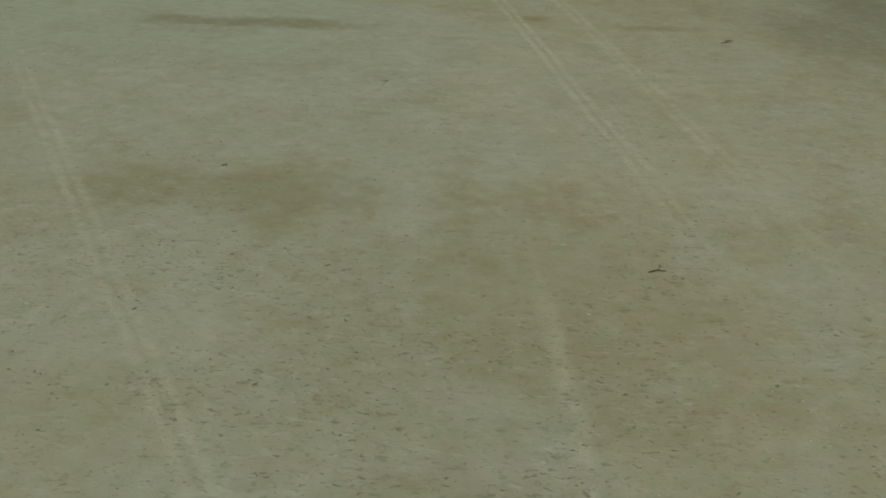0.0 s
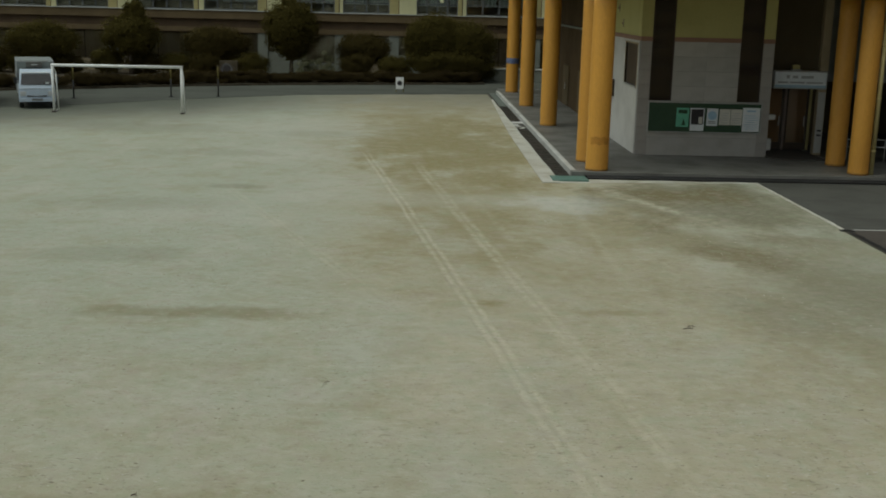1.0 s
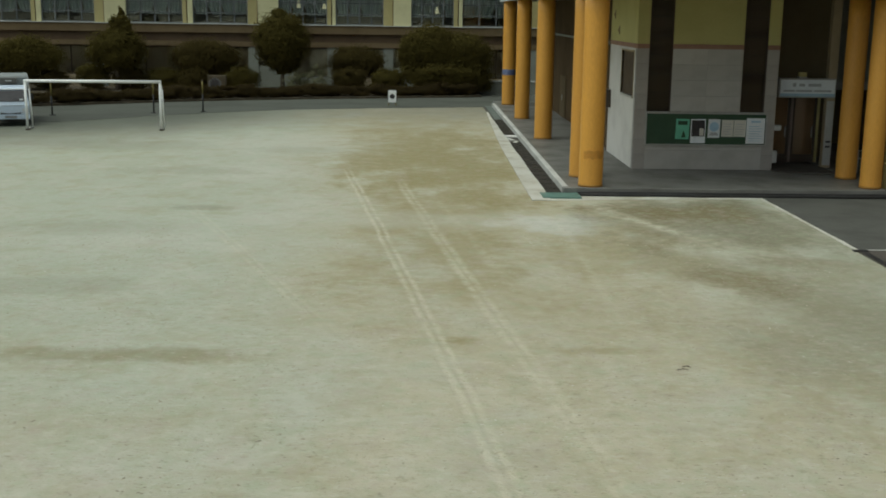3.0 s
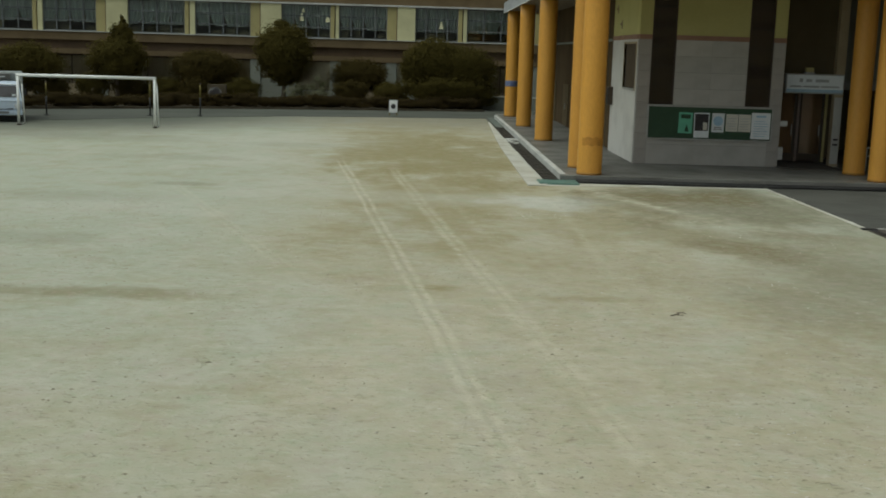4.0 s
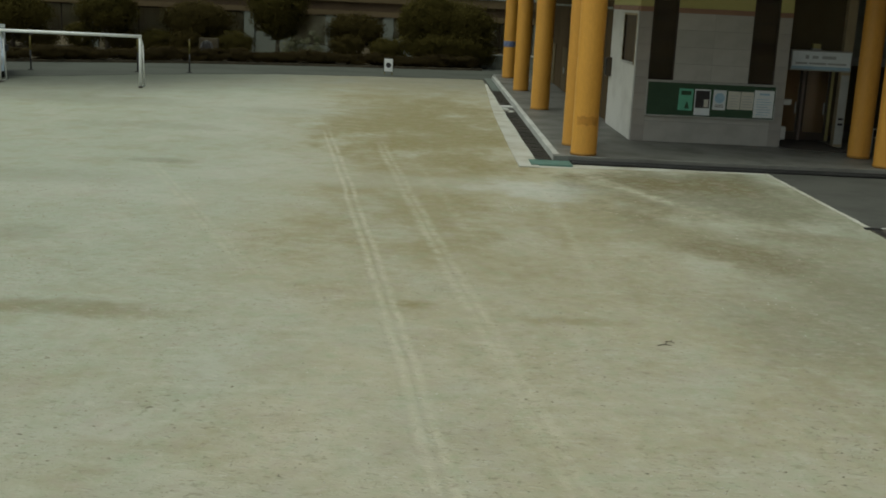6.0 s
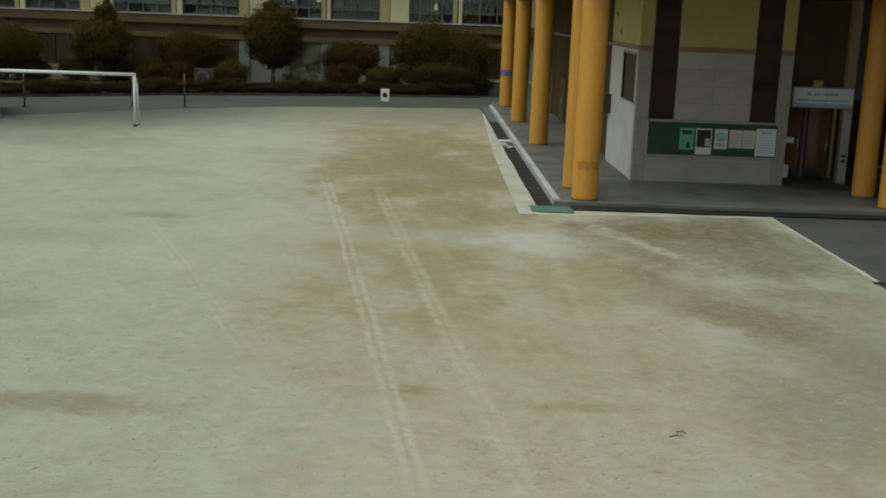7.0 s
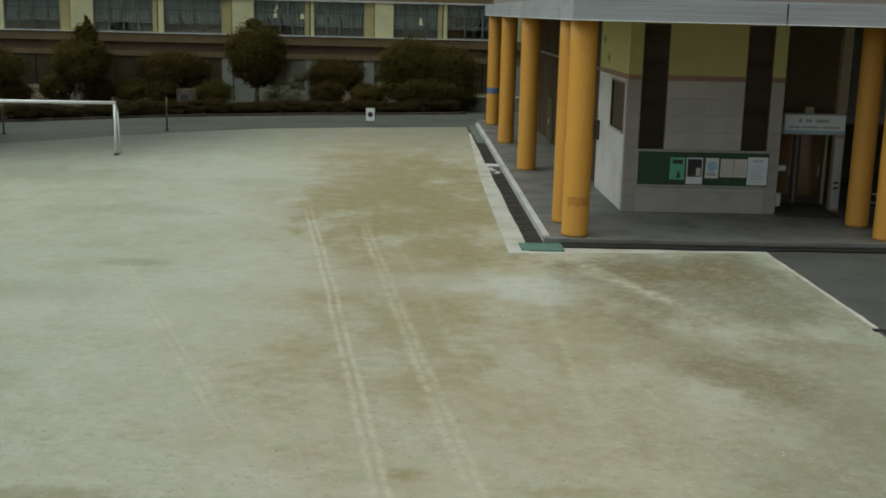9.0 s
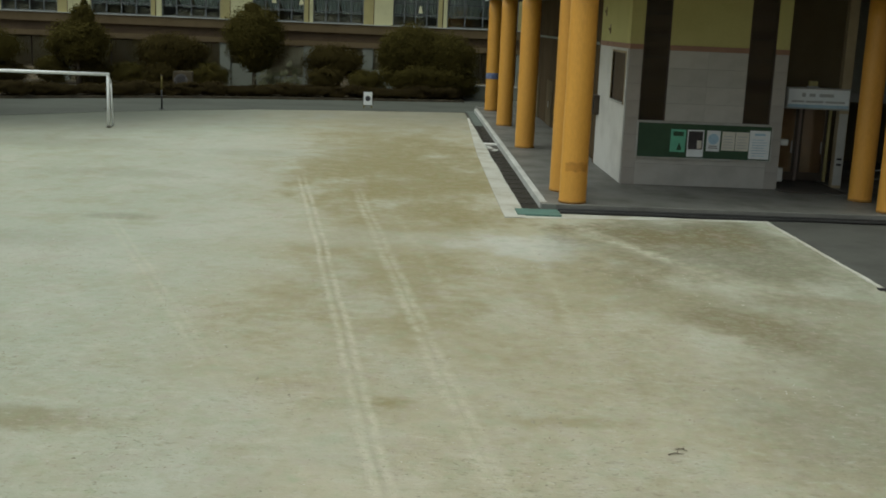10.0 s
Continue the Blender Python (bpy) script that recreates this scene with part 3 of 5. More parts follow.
def lying_hose(name, label, category, radius, y, z, sway):
    data = bpy.data.curves.new(name, "CURVE")
    data.dimensions, data.bevel_depth, data.bevel_resolution = "3D", radius, 4
    sp = data.splines.new("POLY")
    sp.points.add(119)
    for k, p in enumerate(sp.points):
        hx = 0.0 + 0.28 * k
        p.co = (hx, y + sway * math.sin(1.1 * hx) + sway * math.sin(2.7 * hx + 1), z + 0.3 * sway * math.sin(0.8 * hx), 1)
    data.materials.append(M["black"])
    tagged(new(name, data), label, category)


lying_hose("drain_hose", "thick black rubber hose lying along the raised floor", "hose", 0.048, -0.16, 0.055, 0.022)
lying_hose("wall_cable", "black rubber cable running along the foot of the raised floor", "cable", 0.045, 0.215, 0.056, 0.006)

# ---- open ground storey: columns ----
COL_R, COL_TOP = 0.385, 6.36


def column(at, label, band=None, r=COL_R):
    c = thing("column", at, label, "column", "columns of the open ground storey")
    part("shaft", ring_profile([(r, 0.0), (r + 0.006, 0.06), (r, 0.12)] + [(r + 0.003 * math.sin(1.7 * k), 0.5 * k) for k in range(1, 12)] + [(r, COL_TOP - PAD)], 40), "orange", c, smooth=True)
    part("foot_ring", ring_profile([(r + 0.008, 0.0), (r + 0.012, 0.05), (r + 0.007, 0.07)], 40), "orange_dark", c, "scuffed dirty foot", smooth=True)
    if band:
        z, high, material, text = band
        if material == "scuff":  # a smear on one side only
            bm = bmesh.new()
            arc = [radians(a) for a in range(-138, -34, 6)]
            lo, hi = ([bm.verts.new(((r + 0.007) * math.cos(a), (r + 0.007) * math.sin(a), zz + 0.02 * math.sin(9 * a))) for a in arc] for zz in (z, z + high))
            for k in range(len(arc) - 1):
                bm.faces.new((lo[k], lo[k + 1], hi[k + 1], hi[k]))
            part("smear", bm, material, c, text, smooth=True)
            return c
        part("band", ring_profile([(r + 0.006, z), (r + 0.009, z + 0.01), (r + 0.009, z + high - 0.01), (r + 0.006, z + high)], 40), material, c, text, smooth=True)
    return c


column((0.46, 0.80, PAD), "tall round orange painted column with a scuffed dark band", (0.92, 0.25, "scuff", "dark scuffed band"))
column((0.46, 3.0, PAD), "tall round orange painted column behind a corner column")
column((0.48, 14.75, PAD), "tall round orange painted column beside the field drain")
column((0.44, 24.35, PAD), "tall round orange painted column beside the field drain")
column((0.46, 33.5, PAD), "tall round orange painted column with a blue label band", (1.78, 0.34, "blue", "blue label wrapped round"))
column((9.66, 3.1, PAD), "tall round orange column in the shade by the entrance", r=0.345)
column((9.66, 0.95, PAD), "tall round orange column beside a drainpipe", r=0.345)
pipe = thing("downpipe", (10.09, 0.85, PAD), "pale olive painted drainpipe beside an orange column", "pipe")
part("pipe_run", rod((0, 0, 0), (0, 0, 6.16), 0.075, sides=16), "cream_dark", pipe, smooth=True)
for z in (0.8, 2.6, 4.4):
    part("clamp", ring_profile([(0.078, z), (0.092, z + 0.01), (0.092, z + 0.05), (0.078, z + 0.06)], 16), "cream_dark", pipe)

# ---- main building over the open storey ----
FLOOR = 0.30  # the raised floor, in the building's own heights
main = thing("main_building", (0, 0, PAD - FLOOR), "school wing with pale metal fascia over an open ground storey", "building")
part("soffit", box(0.06, 60, 0.06, 36.0, 6.46, 6.60), "soffit", main, "dull brown soffit")
part("fascia_backing", box(0.07, 60, 0.07, 0.30, 6.60, 6.98), "dark_frame", main)
part("fascia_backing", box(0.07, 0.30, 0.31, 36.0, 6.60, 6.98), "dark_frame", main)


def fascia(length):
    """A panel along +x, its face at y = 0, with three shallow ribs."""
    line = [(0.06, 6.44), (0.006, 6.44), (0.0, 6.448)]
    for z in (6.60, 6.74, 6.88):
        line += [(0.0, z), (-0.005, z + 0.004), (-0.005, z + 0.022), (0.0, z + 0.026)]
    line += [(0.0, 6.992), (0.006, 7.0), (0.06, 7.0)]
    bm = bmesh.new()
    a, b = ([bm.verts.new((x, y, z)) for y, z in line] for x in (0.025, length - 0.025))
    for k in range(len(line)):
        n = (k + 1) % len(line)
        bm.faces.new((a[k], a[n], b[n], b[k]))
    bm.faces.new(a[::-1]), bm.faces.new(b)
    bmesh.ops.recalc_face_normals(bm, faces=bm.faces)
    return bm


for a, b in ((0.0, 5.9), (5.9, 9.4), (9.4, 12.9), (12.9, 18.4), (18.4, 24), (24, 30), (30, 36), (36, 42)):
    p = part("fascia_panel", fascia(b - a), "fascia", main)
    p.matrix_local = pose(a, 0.0, 0)
    part("drip_edge", box(a + 0.02, b - 0.02, -0.025, 0.05, 6.415, 6.44), "white", main)
for a, b in ((0.0, 2.76), (2.76, 8.3), (8.3, 13.8), (13.8, 19.3), (19.3, 24.8), (24.8, 30.3), (30.3, 36.0)):
    p = part("fascia_panel", fascia(b - a), "fascia", main)
    p.matrix_local = pose(0.0, b, 0, 0, 0, -90)
    part("drip_edge", box(-0.025, 0.05, max(a, 0.05) + 0.02, b - 0.02, 6.415, 6.44), "white", main)
part("ledge", box(0.02, 60, 0.02, 0.42, 7.0, 7.05), "fascia", main)
part("ledge", box(0.02, 0.42, 0.42, 36, 7.0, 7.05), "fascia", main)
for a, b in ((0.42, 5.9), (5.9, 9.4), (9.4, 12.9), (12.9, 18.4), (18.4, 24), (24, 30)):
    for z0, z1 in ((7.05, 8.4), (8.4, 9.8), (9.8, 11.2)):
        part("stone_panel", box(a + 0.006, b - 0.006, 0.40, 0.48, z0 + 0.004, z1 - 0.004, 0.006), "upper", main)
part("upper_wall", box(0.48, 60, 0.48, 0.8, 7.05, 11.2), "stone_joint", main)
part("upper_wall", box(0.48, 0.8, 0.8, 36, 7.05, 11.2), "upper", main)
part("upper_wall", box(0.8, 60, 35.7, 36, 7.05, 11.2), "upper", main)
part("roof", box(0.4, 60, 0.4, 36, 11.2, 11.4), "soffit", main)
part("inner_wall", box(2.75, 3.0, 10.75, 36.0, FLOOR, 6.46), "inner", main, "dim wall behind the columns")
part("inner_wall", box(7.75, 10.6, 9.2, 9.5, FLOOR + 2.9, 6.46), "inner_shaded", main)
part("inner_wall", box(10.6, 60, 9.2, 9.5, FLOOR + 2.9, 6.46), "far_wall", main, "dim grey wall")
part("inner_wall", box(7.75, 8.1, 9.2, 9.5, FLOOR, FLOOR + 2.9), "inner_shaded", main)
part("inner_wall", box(9.95, 10.9, 9.2, 9.5, FLOOR, FLOOR + 2.9), "inner_shaded", main)
part("inner_wall", box(17.2, 60, 9.2, 9.5, FLOOR, FLOOR + 2.9), "inner_shaded", main)
part("back_wall", box(7.75, 60, 14.0, 14.3, FLOOR, 6.46), "inner_shaded", main)
part("beam", box(10.4, 22, 8.98, 9.2, 2.96, 3.28, 0.01), "concrete", main, "pale concrete beam")
for z in (4.56,):
    part("inner_ledge", box(2.66, 2.75, 11.0, 35.5, z, z + 0.10), "far_wall", main)
for k in range(4):
    y0 = 13.2 + 5.6 * k
    dr = part("door", box(2.68, 2.75, y0, y0 + 2.0, FLOOR + 0.02, 2.5, 0.01), "inner_shaded", main)
    part("handle", box(2.64, 2.68, y0 + 0.95, y0 + 1.0, 1.2, 1.5, 0.006), "alu", dr)

# ---- entrance tower ----
KX0, KX1, KY0, KY1, KTOP = 2.60, 7.67, 4.98, 10.45, 6.46
tower = thing("entrance_tower", (0, 0, PAD - FLOOR), "stair tower with grey stone below and yellow plaster above", "building part")
W1, W2, WZ = (3.03, 3.88), (6.38, 7.25), (2.37, 6.36)
SP = 4.58, 4.74
for a, b, z0, z1 in ((KX0, W1[0], FLOOR, KTOP), (W1[1], W2[0], FLOOR, KTOP), (W2[1], KX1, FLOOR, KTOP), (*W1, FLOOR, WZ[0]), (*W2, FLOOR, WZ[0]), (*W1, WZ[1], KTOP), (*W2, WZ[1], KTOP)):
    if z0 < SP[0]:
        part("core_wall", box(a, b, KY0 + 0.010, KY0 + 0.25, z0, min(z1, SP[0])), "stone_joint", tower)
    if z1 > SP[1]:
        part("upper_wall", box(a, b, KY0 + 0.012, KY0 + 0.25, max(z0, SP[1]), z1), "yellow", tower)
        if z0 < SP[0]:
            part("string_course", box(a, b, KY0 - 0.02, KY0 + 0.25, SP[0], SP[1], 0.008), "pink", tower)


def tiles(x0, x1, z0, z1, wide, parent, high=0.55, material="stone"):
    """Stone slabs with open joints on the south face."""
    nx, nz = max(1, round((x1 - x0) / wide)), max(1, round((z1 - z0) / high))
    w, h = (x1 - x0) / nx, (z1 - z0) / nz
    me = None
    for i in range(nx):
        for k in range(nz):
            m = pose(x0 + w * i, KY0 + random.uniform(-0.003, 0.003), z0 + h * k)
            if me is None:
                ob = part("stone_slab", box(0.003, w - 0.003, 0, 0.03, 0.006, h - 0.006, 0.004), material, parent)
                ob.matrix_local, me = m, ob.data
            else:
                piece("stone_slab", me, parent, m)


tiles(W1[1], W2[0], WZ[0], SP[0], 1.25, tower)
tiles(KX0, W1[0], FLOOR, SP[0], 0.45, tower, 0.55, "stone_quoin")
tiles(W2[1], KX1, FLOOR, SP[0], 0.45, tower, 0.55, "stone_quoin")
tiles(W1[0], W2[1], FLOOR, WZ[0], 4.3, tower, 0.69)
# west side
WY, WYZ = (5.48, 7.80), (2.86, 4.42)
for a, b, z0, z1 in ((KY0 + 0.25, WY[0], FLOOR, KTOP), (WY[1], KY1, FLOOR, KTOP), (*WY, FLOOR, WYZ[0]), (*WY, WYZ[1], KTOP)):
    if z0 < SP[0]:
        part("core_wall", box(KX0, KX0 + 0.25, a, b, z0, min(z1, SP[0])), "west_lit_wall", tower)
    if z1 > SP[1]:
        part("upper_wall", box(KX0, KX0 + 0.25, a, b, max(z0, SP[1]), z1), "yellow", tower)
part("string_course", box(KX0 - 0.02, KX0 + 0.25, KY0 + 0.252, KY1, SP[0], SP[1], 0.008), "pink", tower)
part("east_wall", box(KX1 - 0.25, KX1, KY0 + 0.252, KY1, FLOOR, KTOP), "stone", tower)
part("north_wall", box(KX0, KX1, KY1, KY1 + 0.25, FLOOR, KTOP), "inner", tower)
for a, b in (W1, W2):
    w = part("window", bm_box(bm_box(box(a, a + 0.05, KY0 + 0.06, KY0 + 0.12, *WZ), b - 0.05, b, KY0 + 0.06, KY0 + 0.12, *WZ), a + 0.05, b - 0.05, KY0 + 0.06, KY0 + 0.12, WZ[1] - 0.05, WZ[1]), "dark_frame", tower)
    rows = 6
    for k in range(rows):
        z0, z1 = WZ[0] + (WZ[1] - WZ[0]) * k / rows, WZ[0] + (WZ[1] - WZ[0]) * (k + 1) / rows
        part("pane", box(a + 0.05, b - 0.05, KY0 + 0.085, KY0 + 0.093, z0 + 0.008, z1 - 0.008), "glass_dark", w)
        part("glazing_bar", box(a + 0.05, b - 0.05, KY0 + 0.075, KY0 + 0.10, z0 - (0 if k == 0 else 0.007), z0 + 0.007), "black", w)
    # added sheet that lightens the panes, banded in place of reflections
    part("blind", box(a + 0.002, b - 0.002, KY0 + 0.17, KY0 + 0.20, WZ[0] + 0.002, WZ[1] - 0.002), "tower_backing", w)
w = part("window", bm_box(bm_box(box(KX0 - 0.02, KX0 + 0.1, WY[0] - 0.07, WY[0], WYZ[0] - 0.07, WYZ[1] + 0.07), KX0 - 0.02, KX0 + 0.1, WY[1], WY[1] + 0.07, WYZ[0] - 0.07, WYZ[1] + 0.07), KX0 - 0.02, KX0 + 0.1, *WY, WYZ[1], WYZ[1] + 0.07), "far_dark", tower)
part("sill", box(KX0 - 0.04, KX0 + 0.1, *WY, WYZ[0] - 0.07, WYZ[0]), "grey_paint", w)
part("shutter", box(KX0 + 0.05, KX0 + 0.08, WY[0], WY[1], *WYZ), "dark_frame", w, "brown closed shutter")
for y, z in ((9.6, 5.65), (8.6, 5.05)):
    br = thing("wall_bracket", (KX0, y, z), "small dark metal bracket on yellow wall", "bracket", "brackets on the tower")
    part("plate", box(-0.03, 0, -0.06, 0.06, -0.16, 0.16, 0.008), "far_dark", br)
    part("arm", box(-0.08, -0.03, -0.03, 0.03, -0.04, 0.04, 0.008), "far_dark", br)
mb = thing("meter_box", (KX0, 10.1, 2.35), "small dark box fixed to grey stone wall", "box")
part("casing", box(-0.2, 0, -0.2, 0.2, -0.35, 0.35, 0.02), "dark_frame", mb)
part("lid", box(-0.22, -0.2, -0.17, 0.17, -0.3, 0.3, 0.006), "black", mb)

# notice board with its sheets
nb = thing("notice_board", (3.0, KY0 - 0.03, 1.07), "long dark green notice board in grey frame on stone wall", "notice board")
NBW, NBH = 4.38, 1.18
part("panel", box(0.05, NBW - 0.05, -0.03, 0.02, 0.05, NBH - 0.05), "board", nb)
for nm, b in (("frame_bar", (0, NBW, 0, 0.05)), ("frame_bar", (0, NBW, NBH - 0.05, NBH)), ("frame_bar", (0, 0.05, 0.052, NBH - 0.052)), ("frame_bar", (NBW - 0.05, NBW, 0.052, NBH - 0.052))):
    part(nm, box(b[0], b[1], -0.055, 0.02, b[2], b[3], 0.008), "grey_paint", nb)


def sheet(x0, x1, z0, z1, material, label, tilt=0.0):
    s = thing("poster", ((x0 + x1) / 2, KY0 - 0.062, (z0 + z1) / 2 - 0.1), label, "poster", "posters on the notice board")
    w, h = (x1 - x0) / 2, (z1 - z0) / 2
    bm = box(-w, w, -0.006, 0.0, -h, h)
    part("paper", bm, material, s)
    s.rotation_euler[1] = radians(tilt)
    return s, w, h


def bars(s, rows, material, x0, x1, y=-0.0085):
    for z, high, a, b in rows:
        part("text_bar", box(x0 + (x1 - x0) * a, x0 + (x1 - x0) * b, y, -0.005, z, z + high), material, s)


s, w, h = sheet(4.10, 4.58, 1.40, 2.12, "paper_green", "green printed poster with dark shapes pinned to green board", 1)
bars(s, ((0.15, 0.14, 0.15, 0.85),), "board", -w, w)
part("print_shape", outline_slab([(-0.05, -0.3), (0.12, -0.3), (0.06, -0.12), (0.02, -0.05)], 0.0, 0.003), "board", s).matrix_local = pose(0.02, -0.0062, 0.0, 90, 0, 0)
s, w, h = sheet(4.64, 5.17, 1.26, 2.12, "paper", "black and white poster pinned to green board", -0.5)
part("print_area", box(-w + 0.03, w - 0.03, -0.009, -0.005, -h + 0.24, h - 0.04), "ink", s)
part("print_spot", box(0.05, 0.2, -0.012, -0.008, -0.16, 0.1), "paper_cream", s)
s, w, h = sheet(5.26, 5.69, 1.46, 2.12, "paper", "white poster with pale blue disc pinned to green board", 0.5)
part("print_disc", ring_profile([(0.17, 0), (0.17, 0.003)], 20), "paper_blue", s).matrix_local = pose(0, -0.0062, 0.06, 90, 0, 0)
bars(s, ((-0.24, 0.03, 0.15, 0.85), (-0.18, 0.03, 0.2, 0.8)), "ink_grey", -w, w)
for x0, x1 in ((5.75, 6.17), (6.19, 6.62)):
    s, w, h = sheet(x0, x1, 1.50, 2.10, "paper_cream", "cream paper notice with faint lines pinned to green board", 0.6)
    bars(s, [(-0.22 + 0.09 * k, 0.02, 0.12, 0.88 - 0.1 * (k % 2)) for k in range(5)], "ink_faint", -w, w)
s, w, h = sheet(6.64, 7.30, 1.26, 2.17, "paper", "large pale blue printed notice pinned to green board")
bars(s, [(-0.36 + 0.085 * k, 0.018, 0.14, 0.86 - 0.12 * (k % 3 == 0)) for k in range(7)], "paper_blue", -w, w)
bars(s, ((0.3, 0.06, 0.25, 0.75),), "paper_blue", -w, w)

# ---- entrance beside the tower ----
sign = thing("entrance_sign", (7.98, 5.72, 2.76), "pale grey sign box over a dark entrance doorway", "sign")
part("casing", box(0, 2.08, 0.0, 0.42, 0, 0.69, 0.012), "grey_paint", sign)
part("face", box(0.04, 2.04, -0.02, 0.0, 0.05, 0.65, 0.006), "paper", sign)
for a, b, z, hgt in ((0.48, 0.60, 0.40, 0.13), (0.72, 0.92, 0.41, 0.10), (1.05, 1.52, 0.41, 0.10), (0.16, 0.56, 0.22, 0.06), (0.62, 1.2, 0.22, 0.06), (1.26, 1.9, 0.22, 0.06)):
    part("text_bar", box(a, b, -0.026, -0.016, z, z + hgt), "ink_faint", sign)
part("lower_stripe", box(0.04, 2.04, -0.026, -0.016, 0.05, 0.15), "paper_blue", sign)
lamp = thing("sign_lamp", (8.85, 5.9, 3.45), "small yellowish lamp on top of the sign box", "lamp")
part("housing", box(-0.16, 0.16, -0.1, 0.1, 0, 0.06, 0.01), "grey_paint", lamp)
part("cover", box(-0.14, 0.14, -0.09, 0.09, 0.06, 0.22, 0.03), "cream_dark", lamp)
post = thing("entrance_post", (9.77, 5.8, PAD), "cream painted post beside the entrance door", "post")
part("shaft", box(0, 0.32, 0, 0.26, 0, 6.14, 0.015), "far_dark", post)
part("cladding", box(0.02, 0.30, -0.02, 0.0, 0.1, 2.45, 0.006), "kerb", post)
part("label_bar", box(0.08, 0.25, -0.028, -0.018, 0.75, 0.82), "ink", post)
part("label_bar", box(0.08, 0.25, -0.028, -0.018, 0.93, 1.0), "ink", post)
step = thing("door_step", (7.6, 4.2, PAD), "dark rounded threshold slab before the entrance", "step")
part("slab", outline_slab([(0.02, 0.6), (0.08, 0.34), (0.24, 0.12), (0.5, 0.0), (2.14, 0.0), (2.14, 5.0), (0.1, 5.0), (0.1, 0.74), (0.02, 0.74)], 0, 0.04), "brown_paving", step)
ent = thing("entrance_door", (8.0, 6.9, PAD), "dark brown glazed double door standing in shade", "door")
for x in (0.0, 0.86, 1.87):
    part("jamb", box(x, x + 0.09, 0, 0.12, 0.06, 2.6, 0.008), "cream_dark" if x > 1 else "upper", ent)
part("head", box(0, 1.96, 0, 0.12, 2.6, 2.75, 0.008), "dark_frame", ent)
for x, w in ((0.09, 0.77), (0.95, 0.92)):
    lf = part("leaf", bm_box(bm_box(box(x + 0.01, x + w - 0.01, 0.04, 0.08, 0.07, 0.35), x + 0.01, x + 0.09, 0.04, 0.08, 0.35, 2.58), x + w - 0.09, x + w - 0.01, 0.04, 0.08, 0.35, 2.58), "dark_frame", ent)
    part("pane", box(x + 0.09, x + w - 0.09, 0.055, 0.063, 0.35, 2.58), "glass_mid", lf)
    # added so that the door pane does not come out black
    part("backing", box(x + 0.09, x + w - 0.09, 0.09, 0.10, 0.35, 2.58), "door_wood", lf, "brown sheet added behind the pane to lighten it")
    part("handle", box(x + w - 0.17, x + w - 0.14, -0.01, 0.04, 1.0, 1.4, 0.006), "alu", lf)
# dark sheet that fills the shaded recess above the door
part("transom_panel", box(-0.4, 2.2, 0.02, 0.10, 2.76, 6.1), "inner_shaded", ent)
for z0, z1, x1, label in ((1.72, 1.92, 7.95, "small pale plate on the tower corner"), (0.55, 1.0, 7.86, "pale box standing against the tower corner")):
    pl = thing("wall_plate", (KX1, 5.06, z0 - 0.1), label, "plate")
    part("plate_body", box(0, x1 - KX1, 0, 0.14, 0, z1 - z0, 0.012), "grey_paint", pl)
    part("plate_face", box(0.02, x1 - KX1 - 0.02, -0.01, 0.0, 0.03, z1 - z0 - 0.03), "white_concrete", pl)

rail = thing("handrail", (10.5, 4.5, PAD), "white painted double handrail in shade under the building", "handrail")
for z in (0.52, 0.80):
    part("rail_bar", rod((0, 0, z), (7.5, 0, z), 0.022, sides=10), "alu", rail, smooth=True)
for k in range(6):
    part("rail_post", rod((0.1 + 1.46 * k, 0, 0), (0.1 + 1.46 * k, 0, 0.80), 0.024, sides=10), "grey_paint", rail, smooth=True)
part("plate", box(1.72, 2.04, -0.045, -0.03, 0.44, 0.62, 0.004), "white", rail)
wb = thing("wall_box", (13.47, 9.2, 3.76), "small grey box fixed high on dim wall", "box")
part("casing", box(0, 0.42, -0.14, 0, 0, 0.34, 0.02), "grey_paint", wb)
part("lid", box(0.04, 0.38, -0.155, -0.14, 0.04, 0.3, 0.004), "alu", wb)
pp = thing("porch_post", (14.35, 7.2, PAD), "slim orange painted post in shade", "post")
part("shaft", rod((0, 0, 0), (0, 0, 2.9), 0.2, sides=24), "orange", pp, smooth=True)
part("foot_plate", box(-0.28, 0.28, -0.28, 0.28, 0, 0.03, 0.006), "grey_paint", pp)

# unseen wall, added to keep sky light off the right columns and sand
structure("wall_east", box(13.2, 13.6, -50, 0.2, -0.05, 15.0), "upper", "plain unseen wall added to shade the east of the yard")

# also unseen: blocks light from the east over the raised floor
structure("wall_pad_end", box(16.2, 16.5, 0.6, 9.2, PAD, 6.36), "inner_shaded", "plain unseen wall added to darken the open ground storey")

# ---- football goal ----
goal = thing("football_goal", (-20.17, 18.0, 0), "white painted steel football goal without net on sand", "goal", turn=3.5)
GW, GH = 3.06, 2.27
part("crossbar", rod((-GW - 0.06, 0, GH), (GW + 0.06, 0, GH), 0.07, sides=18), "white", goal, smooth=True)
for sx in (-1, 1):
    part("goal_post", rod((sx * GW, 0, 0), (sx * GW, 0, GH - 0.03), 0.062, sides=18), "white", goal, smooth=True)
    part("back_stay", bm_rod(rod((sx * GW, 0.05, GH), (sx * GW, 0.62, GH - 0.38), 0.034, sides=12), (sx * GW, 0.61, GH - 0.36), (sx * GW, 0.95, 0.05), 0.034, sides=12), "white", goal, smooth=True)
    part("ground_bar", rod((sx * GW, 0.06, 0.04), (sx * GW, 1.0, 0.04), 0.03, sides=12), "grey_paint", goal, smooth=True)
    part("foot", box(sx * GW - 0.09, sx * GW + 0.09, -0.09, 0.09, 0.0, 0.07, 0.012), "dark_frame", goal)


